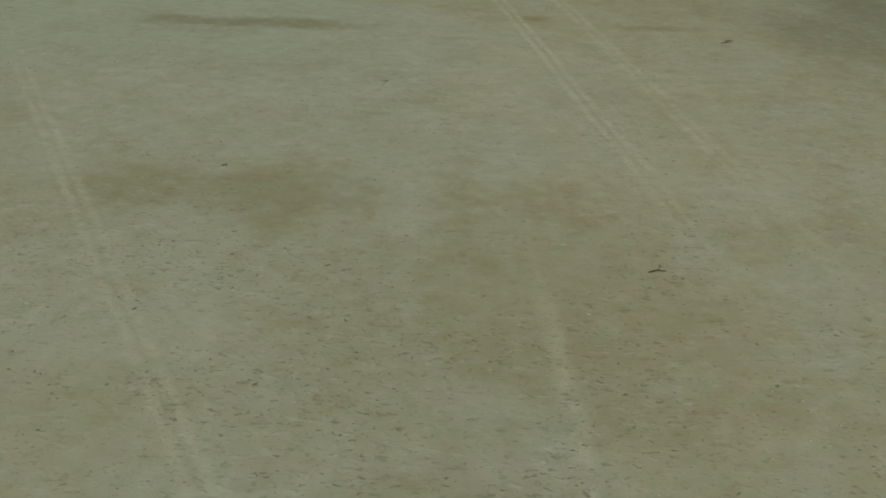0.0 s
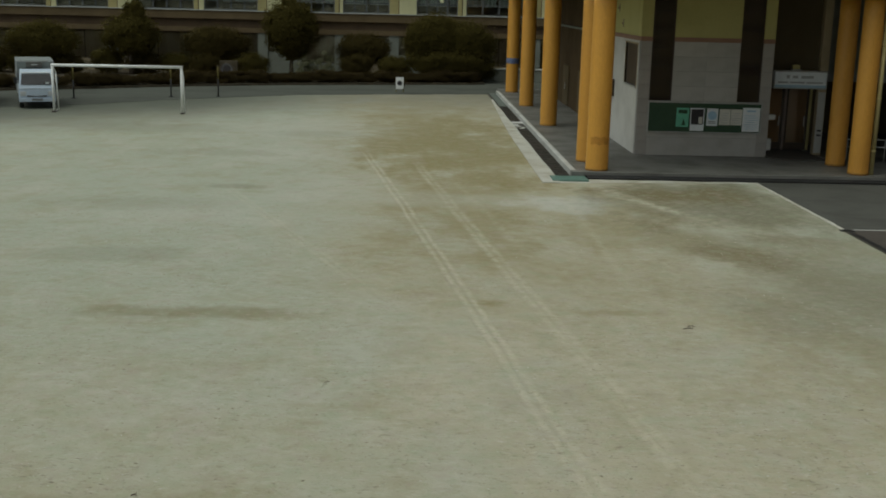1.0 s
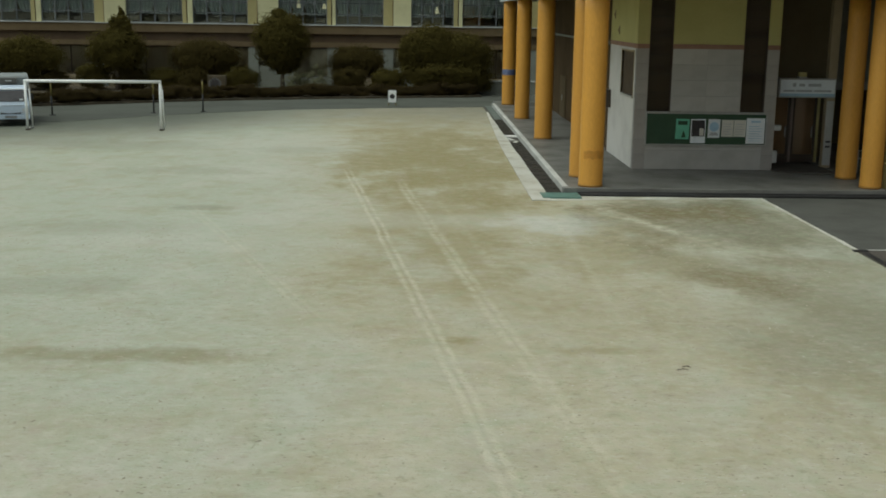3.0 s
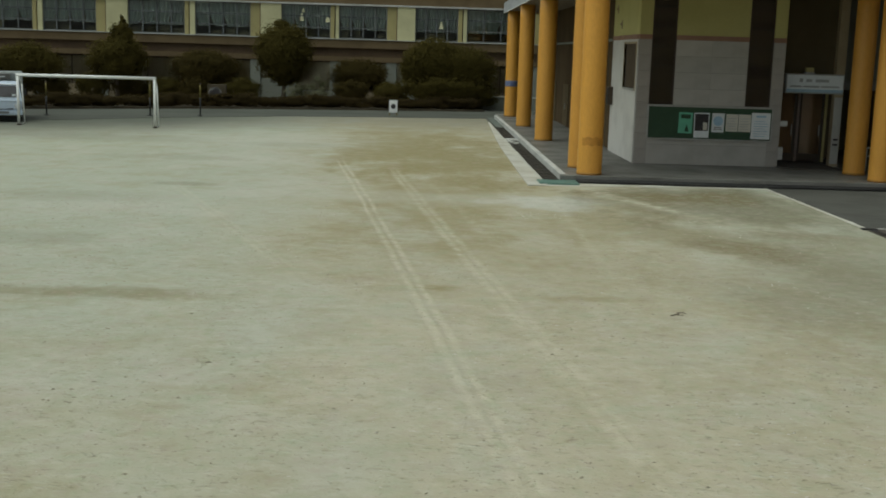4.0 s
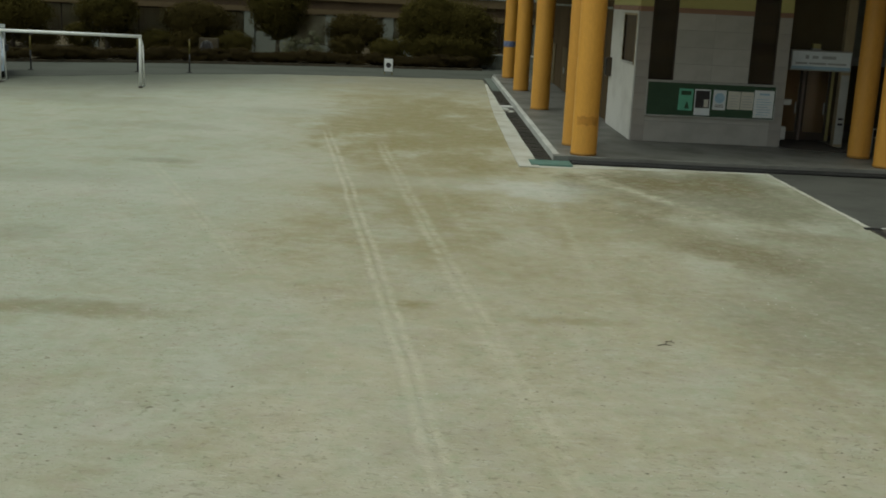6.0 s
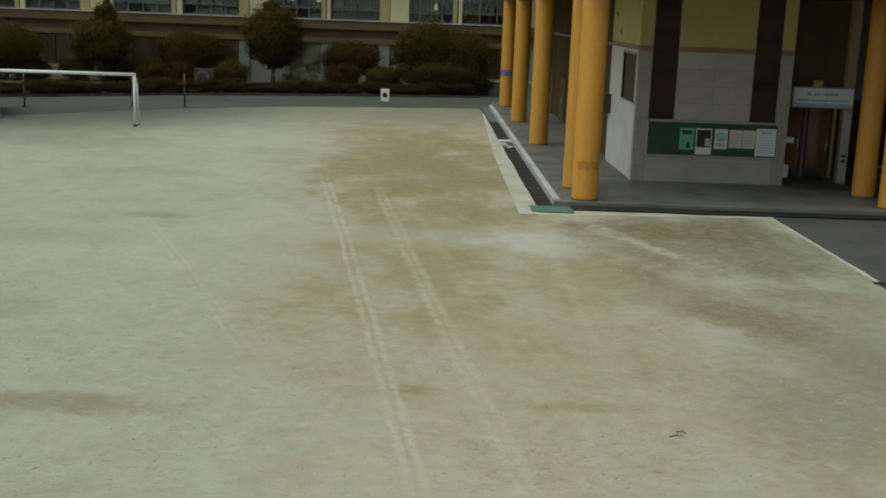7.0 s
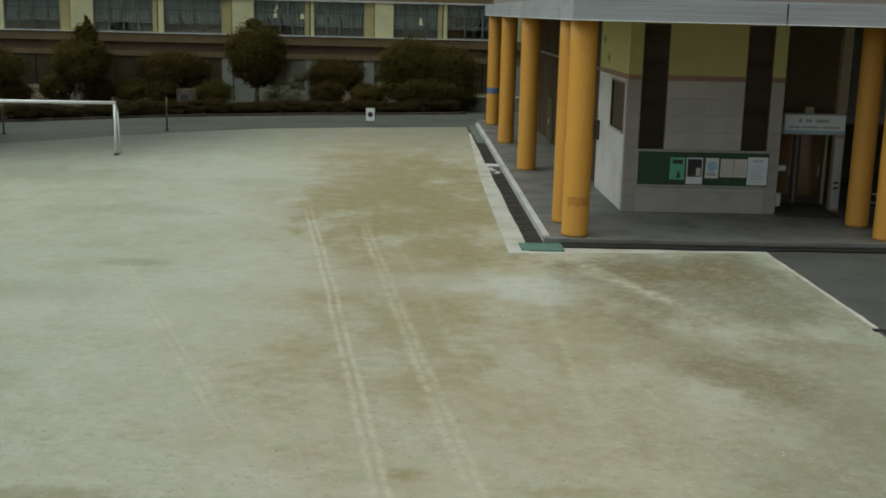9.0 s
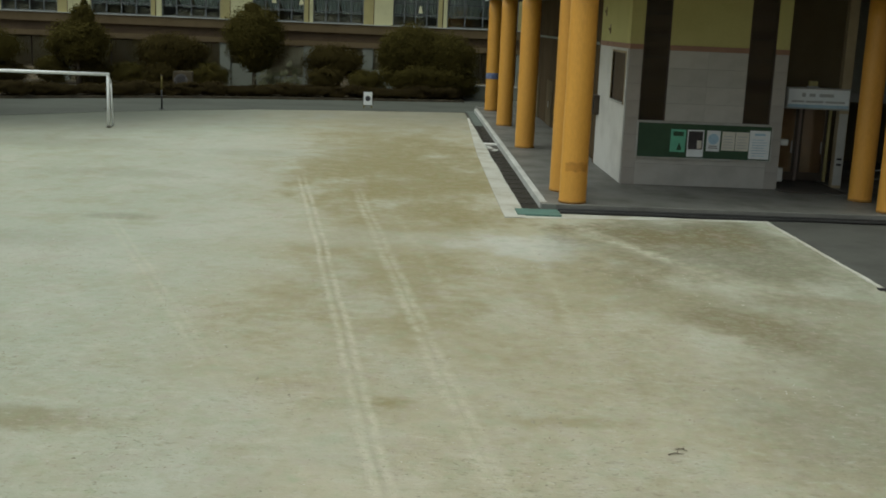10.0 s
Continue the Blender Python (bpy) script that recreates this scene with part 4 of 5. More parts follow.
# ---- parked trucks, noses towards the field ----
def truck(at, turn, label):
    t = thing("cargo_truck", at, label, "truck", "trucks parked behind the goal", turn)
    t.scale = (1, 1, 0.955)
    bm = bmesh.new()
    prof = [(0.02, 0.42), (-0.04, 0.62), (-0.02, 1.02), (0.06, 1.17), (0.40, 1.80), (0.56, 1.93), (0.9, 1.98), (1.5, 1.96), (1.55, 1.2), (1.55, 0.42)]
    sides = []
    for s in (-1, 1):
        sides.append([bm.verts.new((s * (0.85 if z < 1.2 else 0.85 - 0.11 * (z - 1.17) / 0.8), y, z)) for y, z in prof])
    n = len(prof)
    for k in range(n):
        j = (k + 1) % n
        bm.faces.new((sides[0][k], sides[0][j], sides[1][j], sides[1][k]))
    bm.faces.new(sides[0][::-1])
    bm.faces.new(sides[1])
    bmesh.ops.recalc_face_normals(bm, faces=bm.faces)
    bmesh.ops.bevel(bm, geom=list(bm.edges), offset=0.035, segments=2, affect="EDGES", profile=0.6)
    part("cab", bm, "truck", t)
    way = Vector((0, 0.34, 0.63)).normalized()
    out = Vector((0, -0.63, 0.34)).normalized()
    bm = bmesh.new()
    quad = []
    for u, half in ((0.06, 0.74), (0.66, 0.67)):
        for s in (-1, 1):
            quad.append(Vector((s * half, 0.06, 1.17)) + way * u + out * 0.012)
    lo = [bm.verts.new(p) for p in quad]
    hi = [bm.verts.new(p + out * 0.015) for p in quad]
    for f in ((0, 1, 3, 2),):
        bm.faces.new([hi[i] for i in f]), bm.faces.new([lo[i] for i in f][::-1])
    for a, b in ((0, 1), (1, 3), (3, 2), (2, 0)):
        bm.faces.new((lo[a], lo[b], hi[b], hi[a]))
    bmesh.ops.recalc_face_normals(bm, faces=bm.faces)
    ws = part("windscreen", bm, "windscreen", t, "dark windscreen")
    part("paper_pass", box(0.42, 0.58, 0.02, 0.03, 1.27, 1.36), "paper", ws).matrix_local = Matrix.Translation(out * 0.03)
    for s in (-1, 1):
        part("side_window", box(s * 0.80, s * 0.845, 0.55, 1.3, 1.25, 1.75, 0.01), "ink", t)
        part("wiper", rod((s * 0.1, -0.02, 1.22), (s * 0.1 + 0.38, 0.08, 1.42), 0.008, sides=6), "black", t)
        part("headlight", box(s * 0.52 if s > 0 else -0.80, 0.80 if s > 0 else -0.52, -0.075, 0.0, 0.74, 0.90, 0.02), "lamp", t, "clear headlight")
        part("indicator", box(s * 0.52 if s > 0 else -0.80, 0.80 if s > 0 else -0.52, -0.07, 0.0, 0.66, 0.72, 0.01), "lamp", t)
        mr = part("mirror", box(s * 0.98 - 0.08, s * 0.98 + 0.08, 0.08, 0.16, 1.3, 1.62, 0.02), "black", t)
        part("mirror_arm", rod((s * 0.83, 0.2, 1.5), (s * 0.95, 0.13, 1.5), 0.012, sides=8), "black", mr)
    part("bumper", box(-0.86, 0.86, -0.10, 0.1, 0.36, 0.56, 0.03), "truck", t, "pale painted bumper")
    gr = part("grille", outline_slab([(-0.46, 0.62), (0.46, 0.62), (0.46, 0.70), (0.0, 0.655), (-0.46, 0.70)], 0.0, 0.03), "windscreen", t, "dark grille slot")
    gr.matrix_local = pose(0, -0.035, 0, 90, 0, 0)
    for s in (-1, 1):
        part("chrome_strip", rod((0.0, -0.075, 0.70), (s * 0.50, -0.072, 0.77), 0.016, sides=8), "white", gr, "pale strip").matrix_parent_inverse = gr.matrix_local.inverted()
    part("bonnet_seam", box(-0.80, 0.80, -0.036, -0.02, 1.03, 1.045), "ink_grey", t)
    part("roof_rim", box(-0.66, 0.66, 0.36, 0.44, 1.80, 1.84, 0.015), "white", t)
    part("number_plate", box(-0.26, 0.26, -0.115, -0.10, 0.42, 0.54), "ink_grey", t, "plain dark plate")
    part("chassis", box(-0.42, 0.42, 0.3, 5.0, 0.42, 0.58, 0.02), "black", t)
    cargo = part("cargo_box", box(-0.90, 0.90, 1.68, 5.1, 0.68, 2.38, 0.03), "box_white", t, "grey cargo box")
    fan = part("cooling_unit", box(-0.42, 0.36, 1.40, 1.68, 2.03, 2.30, 0.03), "unit_grey", cargo, "dark cooling unit")
    part("unit_plate", box(-0.16, 0.12, 1.385, 1.40, 2.15, 2.21), "alu", fan)
    for x in (-0.88, 0.88):
        part("corner_trim", box(x - 0.03, x + 0.03, 1.66, 1.72, 0.68, 2.38, 0.01), "alu", cargo)
    part("box_trim", box(-0.85, 0.85, 1.665, 1.69, 2.31, 2.36, 0.005), "alu", cargo)
    for y in (0.62, 3.85):
        for s in (-1, 1):
            prof2 = [(0.19, -0.09), (0.28, -0.10), (0.315, -0.06), (0.32, 0.0), (0.315, 0.06), (0.28, 0.10), (0.19, 0.09)]
            tyre = ring_profile(prof2, 24)
            wh = part("wheel", tyre, "tyre", t, "black tyre", smooth=True)
            wh.matrix_local = pose(s * 0.74, y, 0.32, 0, 90, 0)
            part("rim", ring_profile([(0.185, s * 0.06), (0.17, s * 0.1), (0.06, s * 0.105)], 20), "alu", wh)
    return t


truck((-24.5, 19.35, 0), 19.5, "pale blue and white cargo truck parked behind the goal")
truck((-27.95, 19.65, 0), 19.5, "white cargo truck parked beside another truck")

# ---- sign board at the far edge of the field ----
tb = thing("target_sign", (-6.58, 34.1, 0.012), "white board with a black disc on short yellow legs", "sign")
part("board", box(-0.25, 0.25, -0.02, 0.02, 0.18, 0.92, 0.01), "white", tb)
part("rim", box(-0.268, 0.268, -0.01, 0.012, 0.162, 0.938), "dark_frame", tb)
part("disc", ring_profile([(0.15, 0), (0.15, 0.008)], 28), "ink", tb, "black disc").matrix_local = pose(0.0, -0.021, 0.55, 90, 0, 0)
for x in (-0.22, 0.22):
    part("leg", box(x - 0.03, x + 0.03, -0.03, 0.03, 0.0, 0.16, 0.004), "post_yellow", tb)
    part("back_leg", rod((x, 0.02, 0.85), (x, 0.42, 0.0), 0.02, sides=8), "dark_frame", tb)


# ---- low bar posts by the lane ----
def bar_post(at, label):
    p = thing("bar_post", at, label, "post", "posts along the lane")
    part("lower_tube", rod((0, 0, 0), (0, 0, 1.0), 0.042, sides=14), "black", p, "black lower part", smooth=True)
    part("upper_tube", rod((0, 0, 1.0), (0, 0, 1.72), 0.042, sides=14), "post_yellow", p, "faded yellow upper part", smooth=True)
    part("cap", ring_profile([(0.055, 1.71), (0.055, 1.75), (0.02, 1.78)], 14), "dark_frame", p)
    part("foot", box(-0.13, 0.13, -0.13, 0.13, 0, 0.04, 0.01), "black", p)


for x, y in ((-17.0, 28.2), (-19.5, 27.2), (-24.4, 25.2)):
    bar_post((x, y, 0.012), "thin post, yellow above and black below, on paving")

# ---- school building across the field ----
FY = 48.0
far = thing("school_building", (0, 0, -0.1), "long cream school building with brown bands and curtained windows", "building")
PIL = [(-50.1, -47.9), (-39.2, -37.0), (-28.2, -25.95), (-17.25, -15.05), (-7.5, -5.5), (3.1, 5.2), (13.4, 15.5)]
MUL = [(-43.6, -42.9), (-32.7, -32.0), (-21.92, -21.2), (-11.55, -10.95), (-2.42, -1.8), (8.9, 9.6)]
SILL, HEAD = 4.72, 7.05
X0, X1 = -60.0, 26.0
part("spandrel", box(X0, X1, FY - 0.30, FY + 0.3, 4.08, SILL - 0.06), "brick_a", far, "brown upper band")
part("spandrel", box(X0, X1, FY - 0.05, FY + 0.3, 3.46, 4.08), "brick_b", far, "dark red-brown band")
part("spandrel", box(X0, X1, FY - 0.26, FY + 0.3, 3.12, 3.46), "brick_a", far, "brown lower band")
part("sill_band", box(X0, X1, FY - 0.38, FY + 0.3, SILL - 0.06, SILL, 0.01), "kerb", far)
part("head_band", box(X0, X1, FY - 0.30, FY + 0.3, HEAD, HEAD + 0.12, 0.01), "white_concrete", far)
part("upper_wall", box(X0, X1, FY, FY + 0.3, HEAD + 0.12, 9.2), "brick_a", far)
part("upper_wall", box(X0, X1, FY, FY + 0.3, 9.2, 12.5), "cream", far)
part("roof", box(X0, X1, FY - 0.2, FY + 10, 12.5, 12.8), "soffit", far)
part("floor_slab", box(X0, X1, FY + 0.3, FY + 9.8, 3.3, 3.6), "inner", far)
part("room_ceiling", box(X0, X1, FY + 0.3, FY + 9.8, 7.3, 7.5), "far_wall", far)
part("back_wall", box(X0, X1, FY + 6.5, FY + 6.8, 0, 12.5), "far_dark", far)
for x in (X0, X1 - 0.3):
    part("end_wall", box(x, x + 0.3, FY + 0.3, FY + 6.5, 0, 12.5), "cream", far)
for a, b in PIL:
    part("pillar", box(a + 0.72, b, FY - 0.22, FY + 0.3, SILL, HEAD, 0.02), "cream", far)
    # left third of the pillar: set back and a deeper cream
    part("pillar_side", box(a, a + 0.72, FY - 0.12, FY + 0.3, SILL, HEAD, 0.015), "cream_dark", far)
    part("pillar_groove", box(a + 0.66, a + 0.74, FY - 0.16, FY + 0.2, SILL, HEAD), "brick_b", far)
for a, b in MUL:
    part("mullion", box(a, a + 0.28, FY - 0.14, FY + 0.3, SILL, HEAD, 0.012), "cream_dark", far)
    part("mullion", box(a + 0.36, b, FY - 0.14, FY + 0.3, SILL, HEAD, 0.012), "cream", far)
    part("mullion_core", box(a + 0.28, a + 0.36, FY - 0.02, FY + 0.3, SILL, HEAD), "brick_b", far)


def school_window(x0, x1, seed):
    rnd = random.Random(seed)
    n = 4
    w = (x1 - x0) / n
    rows = (SILL, SILL + 0.72, SILL + 1.5, HEAD)
    win = part("window", box(x0, x1, FY + 0.02, FY + 0.10, SILL, SILL + 0.07), "window_frame", far)
    for z in (rows[1], rows[2], HEAD - 0.07):
        part("rail", box(x0, x1, FY + 0.02, FY + 0.10, z, z + 0.07), "window_frame", win)
    for k in range(n + 1):
        c = min(max(x0 + w * k, x0 + 0.035), x1 - 0.035)
        part("stile", box(c - 0.035, c + 0.035, FY + 0.015, FY + 0.105, SILL + 0.004, HEAD - 0.004), "window_frame", win)
    for k in range(n):
        for z0, z1 in zip(rows, rows[1:]):
            part("pane", box(x0 + w * k + 0.035, x0 + w * (k + 1) - 0.035, FY + 0.055, FY + 0.063, z0 + 0.07, z1), "glass", win)
    # gathered curtains, tied back here and there, hanging above the lowest row
    for k in range(n):
        a, b = x0 + w * k, x0 + w * (k + 1)
        bm = bmesh.new()
        cols, lev = 18, ((HEAD, 1.0), (SILL + 1.45, 1.0), (SILL + 1.0, rnd.uniform(0.75, 1.0)), (SILL + 0.62, rnd.uniform(0.6, 1.0)))
        tie = rnd.choice((0, 1))
        grid = []
        for z, full in lev:
            line = []
            for i in range(cols + 1):
                u = i / cols
                xx = a + (b - a) * (u * full if tie == 0 else 1 - u * full)
                line.append(bm.verts.new((xx, FY + 0.26 + 0.04 * math.sin(u * 21 + seed), z)))
            grid.append(line)
        for r0, r1 in zip(grid, grid[1:]):
            for i in range(cols):
                bm.faces.new((r0[i], r0[i + 1], r1[i + 1], r1[i]))
        part("curtain", bm, "curtain", win, "pale gathered curtain", smooth=True)
    for k in range(n):
        if rnd.random() < 0.8:
            h = rnd.uniform(0.35, 0.6)
            part("shelf_box", box(x0 + w * k + 0.15, x0 + w * (k + 1) - 0.2, FY + 0.5, FY + 0.9, SILL - 0.4, SILL + h), "far_dark", win)
    return win


spans = sorted(PIL + MUL)
for k, ((a0, a1), (b0, b1)) in enumerate(zip(spans, spans[1:])):
    school_window(a1, b0, 11 + k)

# ground storey: grey piers, low wall and dark glazing
for k, ((a0, a1), (b0, b1)) in enumerate(zip(spans, spans[1:])):
    part("dado", box(a0 + 0.75, b0, FY, FY + 0.25, 0, 1.0), "far_wall" if a0 == -17.25 else "far_dark", far)
    if a0 == -17.25:
        part("low_screen", box(a0 + 0.75, b0 - 2.5, FY - 0.12, FY - 0.02, 0, 1.75, 0.01), "far_wall", far, "pale grey low screen wall")
    if a0 == -7.5:
        part("low_screen", box(a0 + 0.75, a0 + 2.4, FY - 0.12, FY - 0.02, 0, 1.7, 0.01), "far_wall", far, "pale grey low screen wall")
    wn = part("window", bm_box(bm_box(box(a0 + 0.75, b0, FY + 0.1, FY + 0.16, 1.0, 1.08), a0 + 0.75, b0, FY + 0.1, FY + 0.16, 3.02, 3.1), (a0 + 0.75 + b0) / 2 - 0.04, (a0 + 0.75 + b0) / 2 + 0.04, FY + 0.1, FY + 0.16, 1.08, 3.02), "dark_frame", far)
    mid = (a0 + 0.75 + b0) / 2
    part("pane", box(a0 + 0.76, mid - 0.04, FY + 0.125, FY + 0.133, 1.08, 3.02), "glass_mid", wn)
    # added sheet that lightens the ground storey panes
    part("blind", box(a0 + 0.76, b0 - 0.01, FY + 0.2, FY + 0.23, 1.02, 3.06), "blind", wn)
    part("pane", box(mid + 0.04, b0 - 0.01, FY + 0.125, FY + 0.133, 1.08, 3.02), "glass_mid", wn)
for a, b in PIL + MUL:
    part("pier", box(a, a + 0.72, FY - 0.2, FY + 0.28, 0, 3.12, 0.02), "far_wall", far)
part("lintel", box(X0, X1, FY + 0.02, FY + 0.3, 3.08, 3.14), "brick_b", far)

lw = thing("low_wall", (-0.4, 45.2, 0), "low pale concrete wall beside the planting bed", "wall")
part("wall_body", box(-1.2, 4.5, 0, 0.25, 0, 0.86, 0.02), "far_wall", lw)
part("coping", box(-1.25, 4.55, -0.04, 0.29, 0.86, 0.94, 0.015), "white_concrete", lw)


# ---- trees and shrubs ----
def foliage(name, parent, centre, radii, count, size, material, seed, power=2.2, label=""):
    """Many small leaves in clumps, with an uneven outline."""
    rs = np.random.RandomState(seed)
    clumps = max(10, count // 45)
    d = rs.normal(size=(clumps, 3))
    d /= np.linalg.norm(d, axis=1)[:, None]
    rad = rs.uniform(0.45, 1.05, (clumps, 1)) ** 0.6
    cc = d * rad * np.array(radii)
    own = rs.randint(0, clumps, count)
    p = cc[own] + rs.normal(size=(count, 3)) * np.array(radii) * 0.13
    p[:, 2] = np.maximum(p[:, 2], -radii[2] * 1.02)
    p += np.array(centre)
    face = (p - np.array(centre)) / np.array(radii) ** 2
    face /= np.linalg.norm(face, axis=1)[:, None] + 1e-6
    face += rs.normal(size=(count, 3)) * 0.22
    a = np.cross(face, rs.normal(size=(count, 3)))
    a /= np.linalg.norm(a, axis=1)[:, None]
    b = np.cross(face, a)
    b /= np.linalg.norm(b, axis=1)[:, None]
    s = (size * rs.uniform(0.6, 1.4, count))[:, None]
    verts = np.stack([p - a * s, p - b * s * 0.55, p + a * s, p + b * s * 0.55], 1).reshape(-1, 3)
    me = bpy.data.meshes.new(name)
    me.from_pydata(verts.tolist(), [], np.arange(4 * count).reshape(-1, 4).tolist())
    me.materials.append(M[material])
    ob = new(name, me)
    ob.parent = parent
    if label:
        ob["label"] = label
    return ob


def tree(at, trunk, crowns, label, seed, material="leaf", leaf=0.11):
    rnd = random.Random(seed)
    t = thing("tree", at, label, "tree", "trees before the school")
    bm = bmesh.new()
    top = Vector((rnd.uniform(-0.1, 0.1), 0, trunk))
    bm_rod(bm, (0, 0, -0.05), top, 0.17, 0.10, 10)
    for (cx, cy, cz), (rx, ry, rz), n in crowns:
        for k in range(5):
            a = rnd.uniform(0, 6.28)
            bm_rod(bm, top - Vector((0, 0, 0.15 * k)), (cx + 0.6 * rx * math.cos(a), cy + 0.6 * ry * math.sin(a), cz + rz * rnd.uniform(-0.2, 0.5)), 0.06, 0.02, 6)
    part("trunk", bm, "bark", t, smooth=True)
    for k, (c, r, n) in enumerate(crowns):
        foliage("crown", t, c, r, 4 * n, 0.68 * leaf, material, seed * 7 + k)
    return t


tree((-14.4, 44.0, 0.1), 2.0, [((0, 0, 3.5), (1.85, 1.6, 1.75), 6500), ((0.1, 0, 2.1), (1.1, 1.0, 0.9), 1800), ((-0.15, 0, 5.1), (0.55, 0.5, 0.5), 500)],
     "dense round clipped dark green tree before the school", 5)
tree((-3.5, 44.0, 0.1), 1.4, [((-0.7, 0, 3.0), (1.9, 1.5, 1.55), 5200), ((1.4, 0.2, 2.6), (2.2, 1.5, 1.5), 5200), ((0.3, -0.6, 1.3), (3.0, 1.2, 1.0), 4500), ((-1.9, 0.1, 2.6), (1.0, 1.0, 1.2), 1500)],
     "broad low dark green tree before the school", 6)
tree((-25.6, 43.5, 0.1), 1.6, [((0, 0, 2.7), (1.9, 1.5, 1.4), 4500), ((0.3, 0, 4.1), (0.75, 0.7, 1.0), 1300), ((0.45, 0, 5.1), (0.22, 0.2, 0.5), 260)],
     "dark conifer with a pointed top before the school", 7)
tree((-19.8, 44.2, 0.1), 1.2, [((0, 0, 2.2), (2.2, 1.4, 1.2), 4500)], "dark spreading evergreen before the school", 8, "leaf_brown")
tree((-31.5, 42.5, 0.1), 1.2, [((0, 0, 2.2), (2.4, 1.4, 1.3), 4500)], "dark spreading evergreen before the school", 9)
tree((-37.5, 41.0, 0.1), 1.5, [((0, 0, 2.6), (2.2, 1.6, 1.6), 4500)], "dark round evergreen before the school", 10)
tree((-9.3, 45.2, 0.1), 1.2, [((0, 0, 2.0), (1.9, 1.2, 1.1), 3400)], "dark low evergreen before the school", 12, "leaf_brown")

rnd = random.Random(21)


def shrub(at, rx, rz, seed, material="leaf", label="low clipped dark shrub in a planting bed", count=2600, leaf=0.08):
    s = thing("shrub", at, label, "shrub", "shrubs along the bed")
    for k in range(5):
        a = 1.256 * k
        part("stem", rod((0, 0, 0), (0.5 * rx * math.cos(a), 0.4 * rx * math.sin(a), rz * 1.1), 0.03, 0.012, 6), "bark", s)
    foliage("leaves", s, (0, 0, rz * 0.95), (rx, rx * 0.75, rz), 2 * count, 0.7 * leaf, material, seed)
    return s


acc = []
for (ax, ay), (bx, by) in zip(BED_EDGE, BED_EDGE[1:]):
    n = max(1, round(math.hypot(bx - ax, by - ay) / 1.5))
    acc += [(ax + (bx - ax) * k / n, ay + (by - ay) * k / n) for k in range(n)]
for k, (x, y) in enumerate(q for q in acc if q[0] > -40):
    shrub((x + rnd.uniform(-0.2, 0.2), y + 1.05 + rnd.uniform(-0.1, 0.2), 0.1), rnd.uniform(0.95, 1.2), rnd.uniform(0.30, 0.44), 100 + k, "leaf_hedge")
for k in range(15):
    x = -38 + 2.6 * k + rnd.uniform(-0.5, 0.5)
    if -18.2 < x < -11.4:
        continue
    shrub((x, 43.6 + rnd.uniform(-0.5, 0.8) - 0.10 * max(0, -x - 24), 0.1), rnd.uniform(1.1, 1.5), rnd.uniform(0.7, 1.05), 200 + k, "leaf_brown" if k % 2 else "leaf", "dark bushy shrub before the school wall", 3600, 0.09)
shrub((-17.3, 43.6, 0.1), 1.35, 0.85, 260, "leaf", "dark bushy shrub before the school wall", 3600, 0.09)
shrub((-12.9, 42.6, 0.1), 1.25, 0.75, 300, "leaf_pale", "pale variegated shrub in a planting bed", 750, 0.10)
shrub((-11.9, 42.9, 0.1), 0.8, 0.95, 301, "leaf_pale", "pale variegated shrub in a planting bed", 350, 0.10)

unit = thing("outdoor_unit", (-18.2, 39.9, 0.1), "dark weathered air conditioner unit with pale fan ring behind shrubs", "air conditioner")
part("casing", box(-0.6, 0.6, -0.2, 0.2, 0.08, 1.28, 0.03), "soil", unit)
part("fan_recess", ring_profile([(0.40, 0.0), (0.40, 0.012)], 28), "ink", unit, "dark fan opening").matrix_local = pose(-0.1, -0.202, 0.72, 90, 0, 0)
for k in range(5):
    r = 0.08 * (k + 1)
    bm = bmesh.new()
    rings = [[bm.verts.new(((r + 0.008 * math.cos(b)) * math.cos(a), -0.006 + 0.008 * math.sin(b), (r + 0.008 * math.cos(b)) * math.sin(a))) for b in (0, 1.57, 3.14, 4.71)] for a in [2 * math.pi * q / 24 for q in range(24)]]
    for q in range(24):
        for e in range(4):
            bm.faces.new((rings[q][e], rings[(q + 1) % 24][e], rings[(q + 1) % 24][(e + 1) % 4], rings[q][(e + 1) % 4]))
    part("guard_ring", bm, "concrete" if k > 2 else "unit_grey", unit).matrix_local = pose(-0.1, -0.214, 0.72)
for x in (-0.5, 0.5):
    part("foot", box(x - 0.06, x + 0.06, -0.18, 0.18, 0, 0.08, 0.01), "dark_frame", unit)


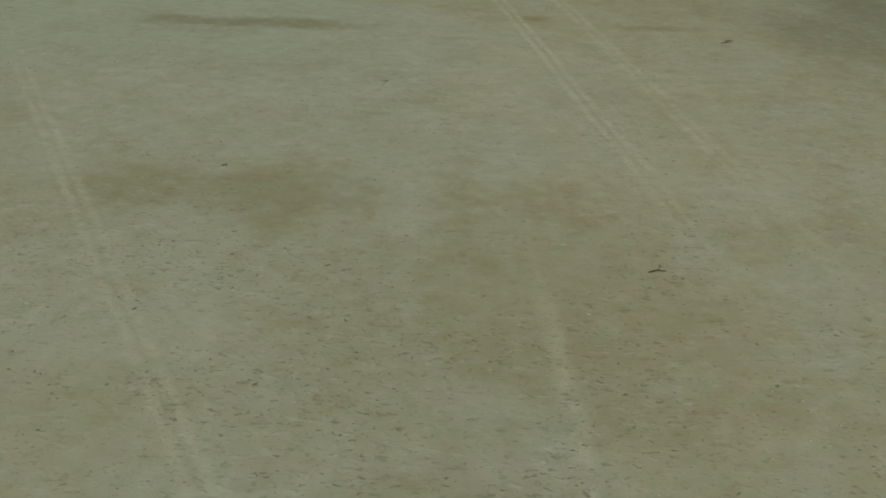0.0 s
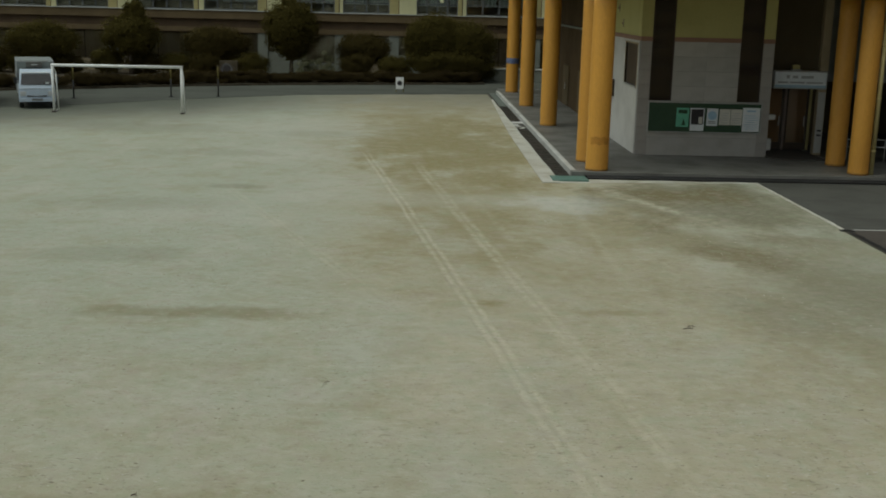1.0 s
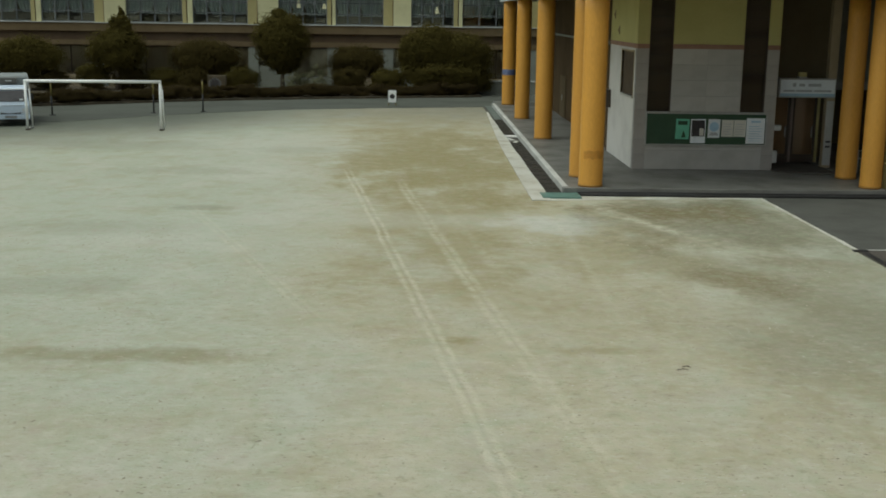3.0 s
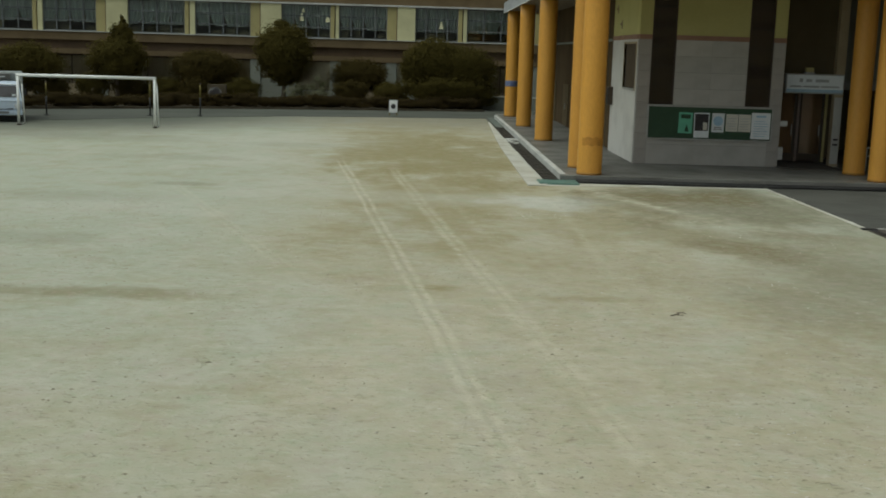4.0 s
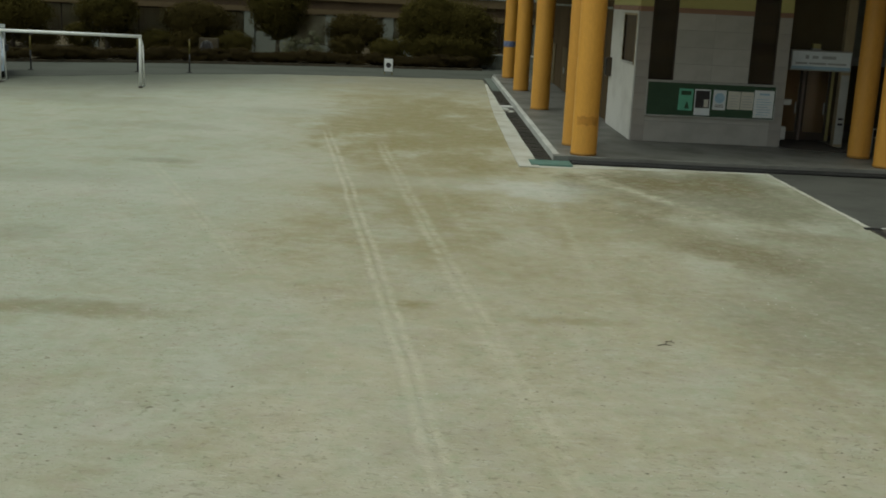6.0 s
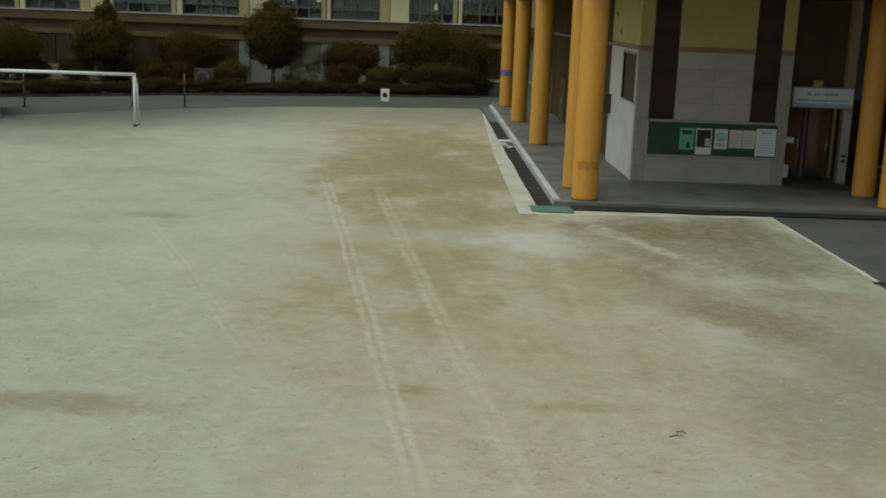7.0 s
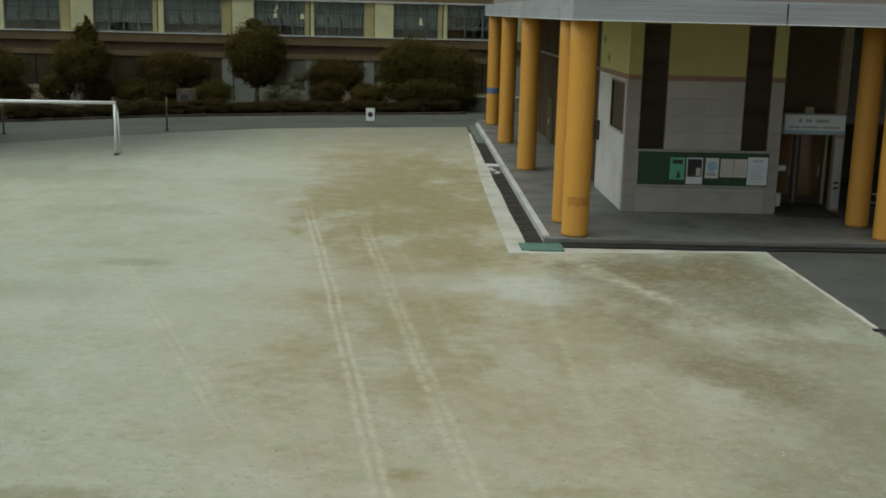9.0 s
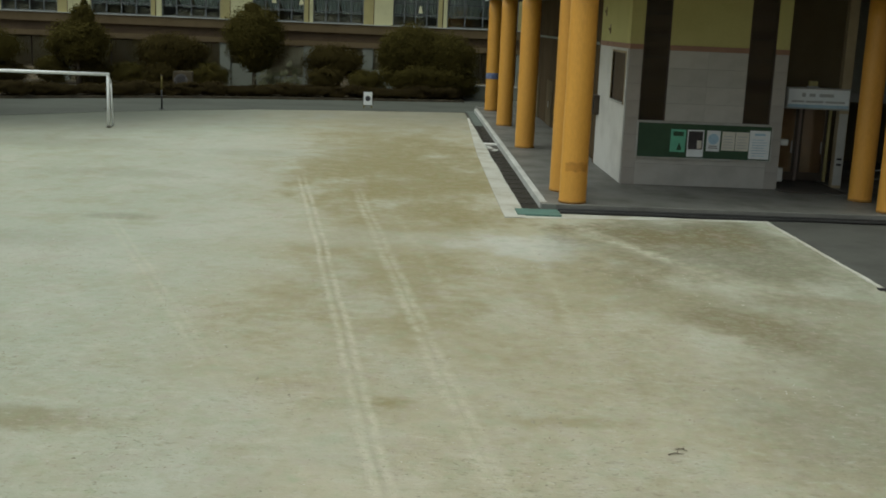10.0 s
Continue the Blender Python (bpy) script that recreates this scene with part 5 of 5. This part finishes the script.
# ---- loose stones and crumbs on the field ----
def scatter(name, count, seed, x0, x1, y0, y1, low, high, material, label):
    rs = np.random.RandomState(seed)
    octa = np.array([(1, 0, 0), (0, 1, 0), (-1, 0, 0), (0, -1, 0), (0, 0, 1), (0, 0, -0.4)], float)
    tri = np.array([(0, 1, 4), (1, 2, 4), (2, 3, 4), (3, 0, 4), (1, 0, 5), (2, 1, 5), (3, 2, 5), (0, 3, 5)])
    px, py = rs.uniform(x0, x1, count), y0 + (y1 - y0) * rs.uniform(0, 1, count) ** 1.25
    heaps = count // 40
    hx, hy = rs.uniform(x0, x1, heaps), y0 + (y1 - y0) * rs.uniform(0, 1, heaps) ** 1.25
    own, grouped = rs.randint(0, heaps, count), rs.uniform(0, 1, count) < 0.6
    px = np.where(grouped, hx[own] + rs.normal(0, 0.45, count), px)
    py = np.where(grouped, hy[own] + rs.normal(0, 0.30, count), py)
    size = low * (high / low) ** (rs.uniform(0, 1, count) ** 2.2)
    verts = octa[None] * rs.uniform(0.7, 1.3, (count, 6, 1)) * size[:, None, None] * np.stack([rs.uniform(0.9, 1.7, count), rs.uniform(0.5, 0.9, count), rs.uniform(0.3, 0.55, count)], 1)[:, None]
    a = rs.normal(0, 0.5, count)
    c, s = np.cos(a)[:, None], np.sin(a)[:, None]
    vx, vy = verts[..., 0] * c - verts[..., 1] * s, verts[..., 0] * s + verts[..., 1] * c
    verts = np.stack([vx + px[:, None], vy + py[:, None], verts[..., 2] + 0.003], -1).reshape(-1, 3)
    faces = (tri[None] + 6 * np.arange(count)[:, None, None]).reshape(-1, 3)
    me = bpy.data.meshes.new(name)
    me.from_pydata(verts.tolist(), [], faces.tolist())
    me.materials.append(M[material])
    return tagged(new(name, me), label, "stones", "", "stuff")


scatter("gravel_crumbs", 14000, 31, -17, 6, -36, -6, 0.007, 0.026, "pebble", "dark small stones and crumbs on pale sand")
scatter("gravel_grit", 2200, 32, -17, 6, -36, -6, 0.007, 0.026, "pebble_pale", "pale small stones on sand")


def stick(at, long, turn, seed):
    s = thing("twig", at, "short dark dry twig lying on sand", "twig", "twigs on the field", turn)
    bm = bmesh.new()
    bm_rod(bm, (-long / 2, 0, 0.012), (0, 0.02, 0.02), 0.008, 0.007, 8)
    bm_rod(bm, (0, 0.02, 0.02), (long / 2, -0.01, 0.012), 0.007, 0.004, 8)
    part("stem", bm, "bark", s)
    part("side_shoot", rod((0.02, 0.02, 0.02), (long * 0.25, 0.07, 0.025), 0.007, 0.004, 6), "bark", s)


for x, y, long, turn in ((-0.87, -17.75, 0.20, 10), (-4.11, -27.95, 0.20, 12), (-0.77, -17.6, 0.14, -10), (-9.28, -25.04, 0.07, 0)):
    stick((x, y, 0), long, turn, 1)


# lamp reflections in the school windows, built as small bright yellow shapes
for x, z, w, h in ((-3.62, 5.62, 0.16, 0.5), (-11.75, 5.85, 0.2, 0.4), (-13.6, 5.9, 0.16, 0.55), (-13.5, 6.5, 0.12, 0.3)):
    gleam = thing("window_gleam", (x, FY + 0.045, z - 0.1), "yellow lamp gleam in a school window, built as a flat shape", "decoration", "window decorations")
    part("paper", outline_slab([(-w, 0.0), (w, 0.0), (0.6 * w, h * 0.45), (0.2 * w, h), (-0.5 * w, h * 0.9)], 0.0, 0.004), "shine_yellow", gleam).matrix_local = pose(0, 0, 0, 90, 0, 0)
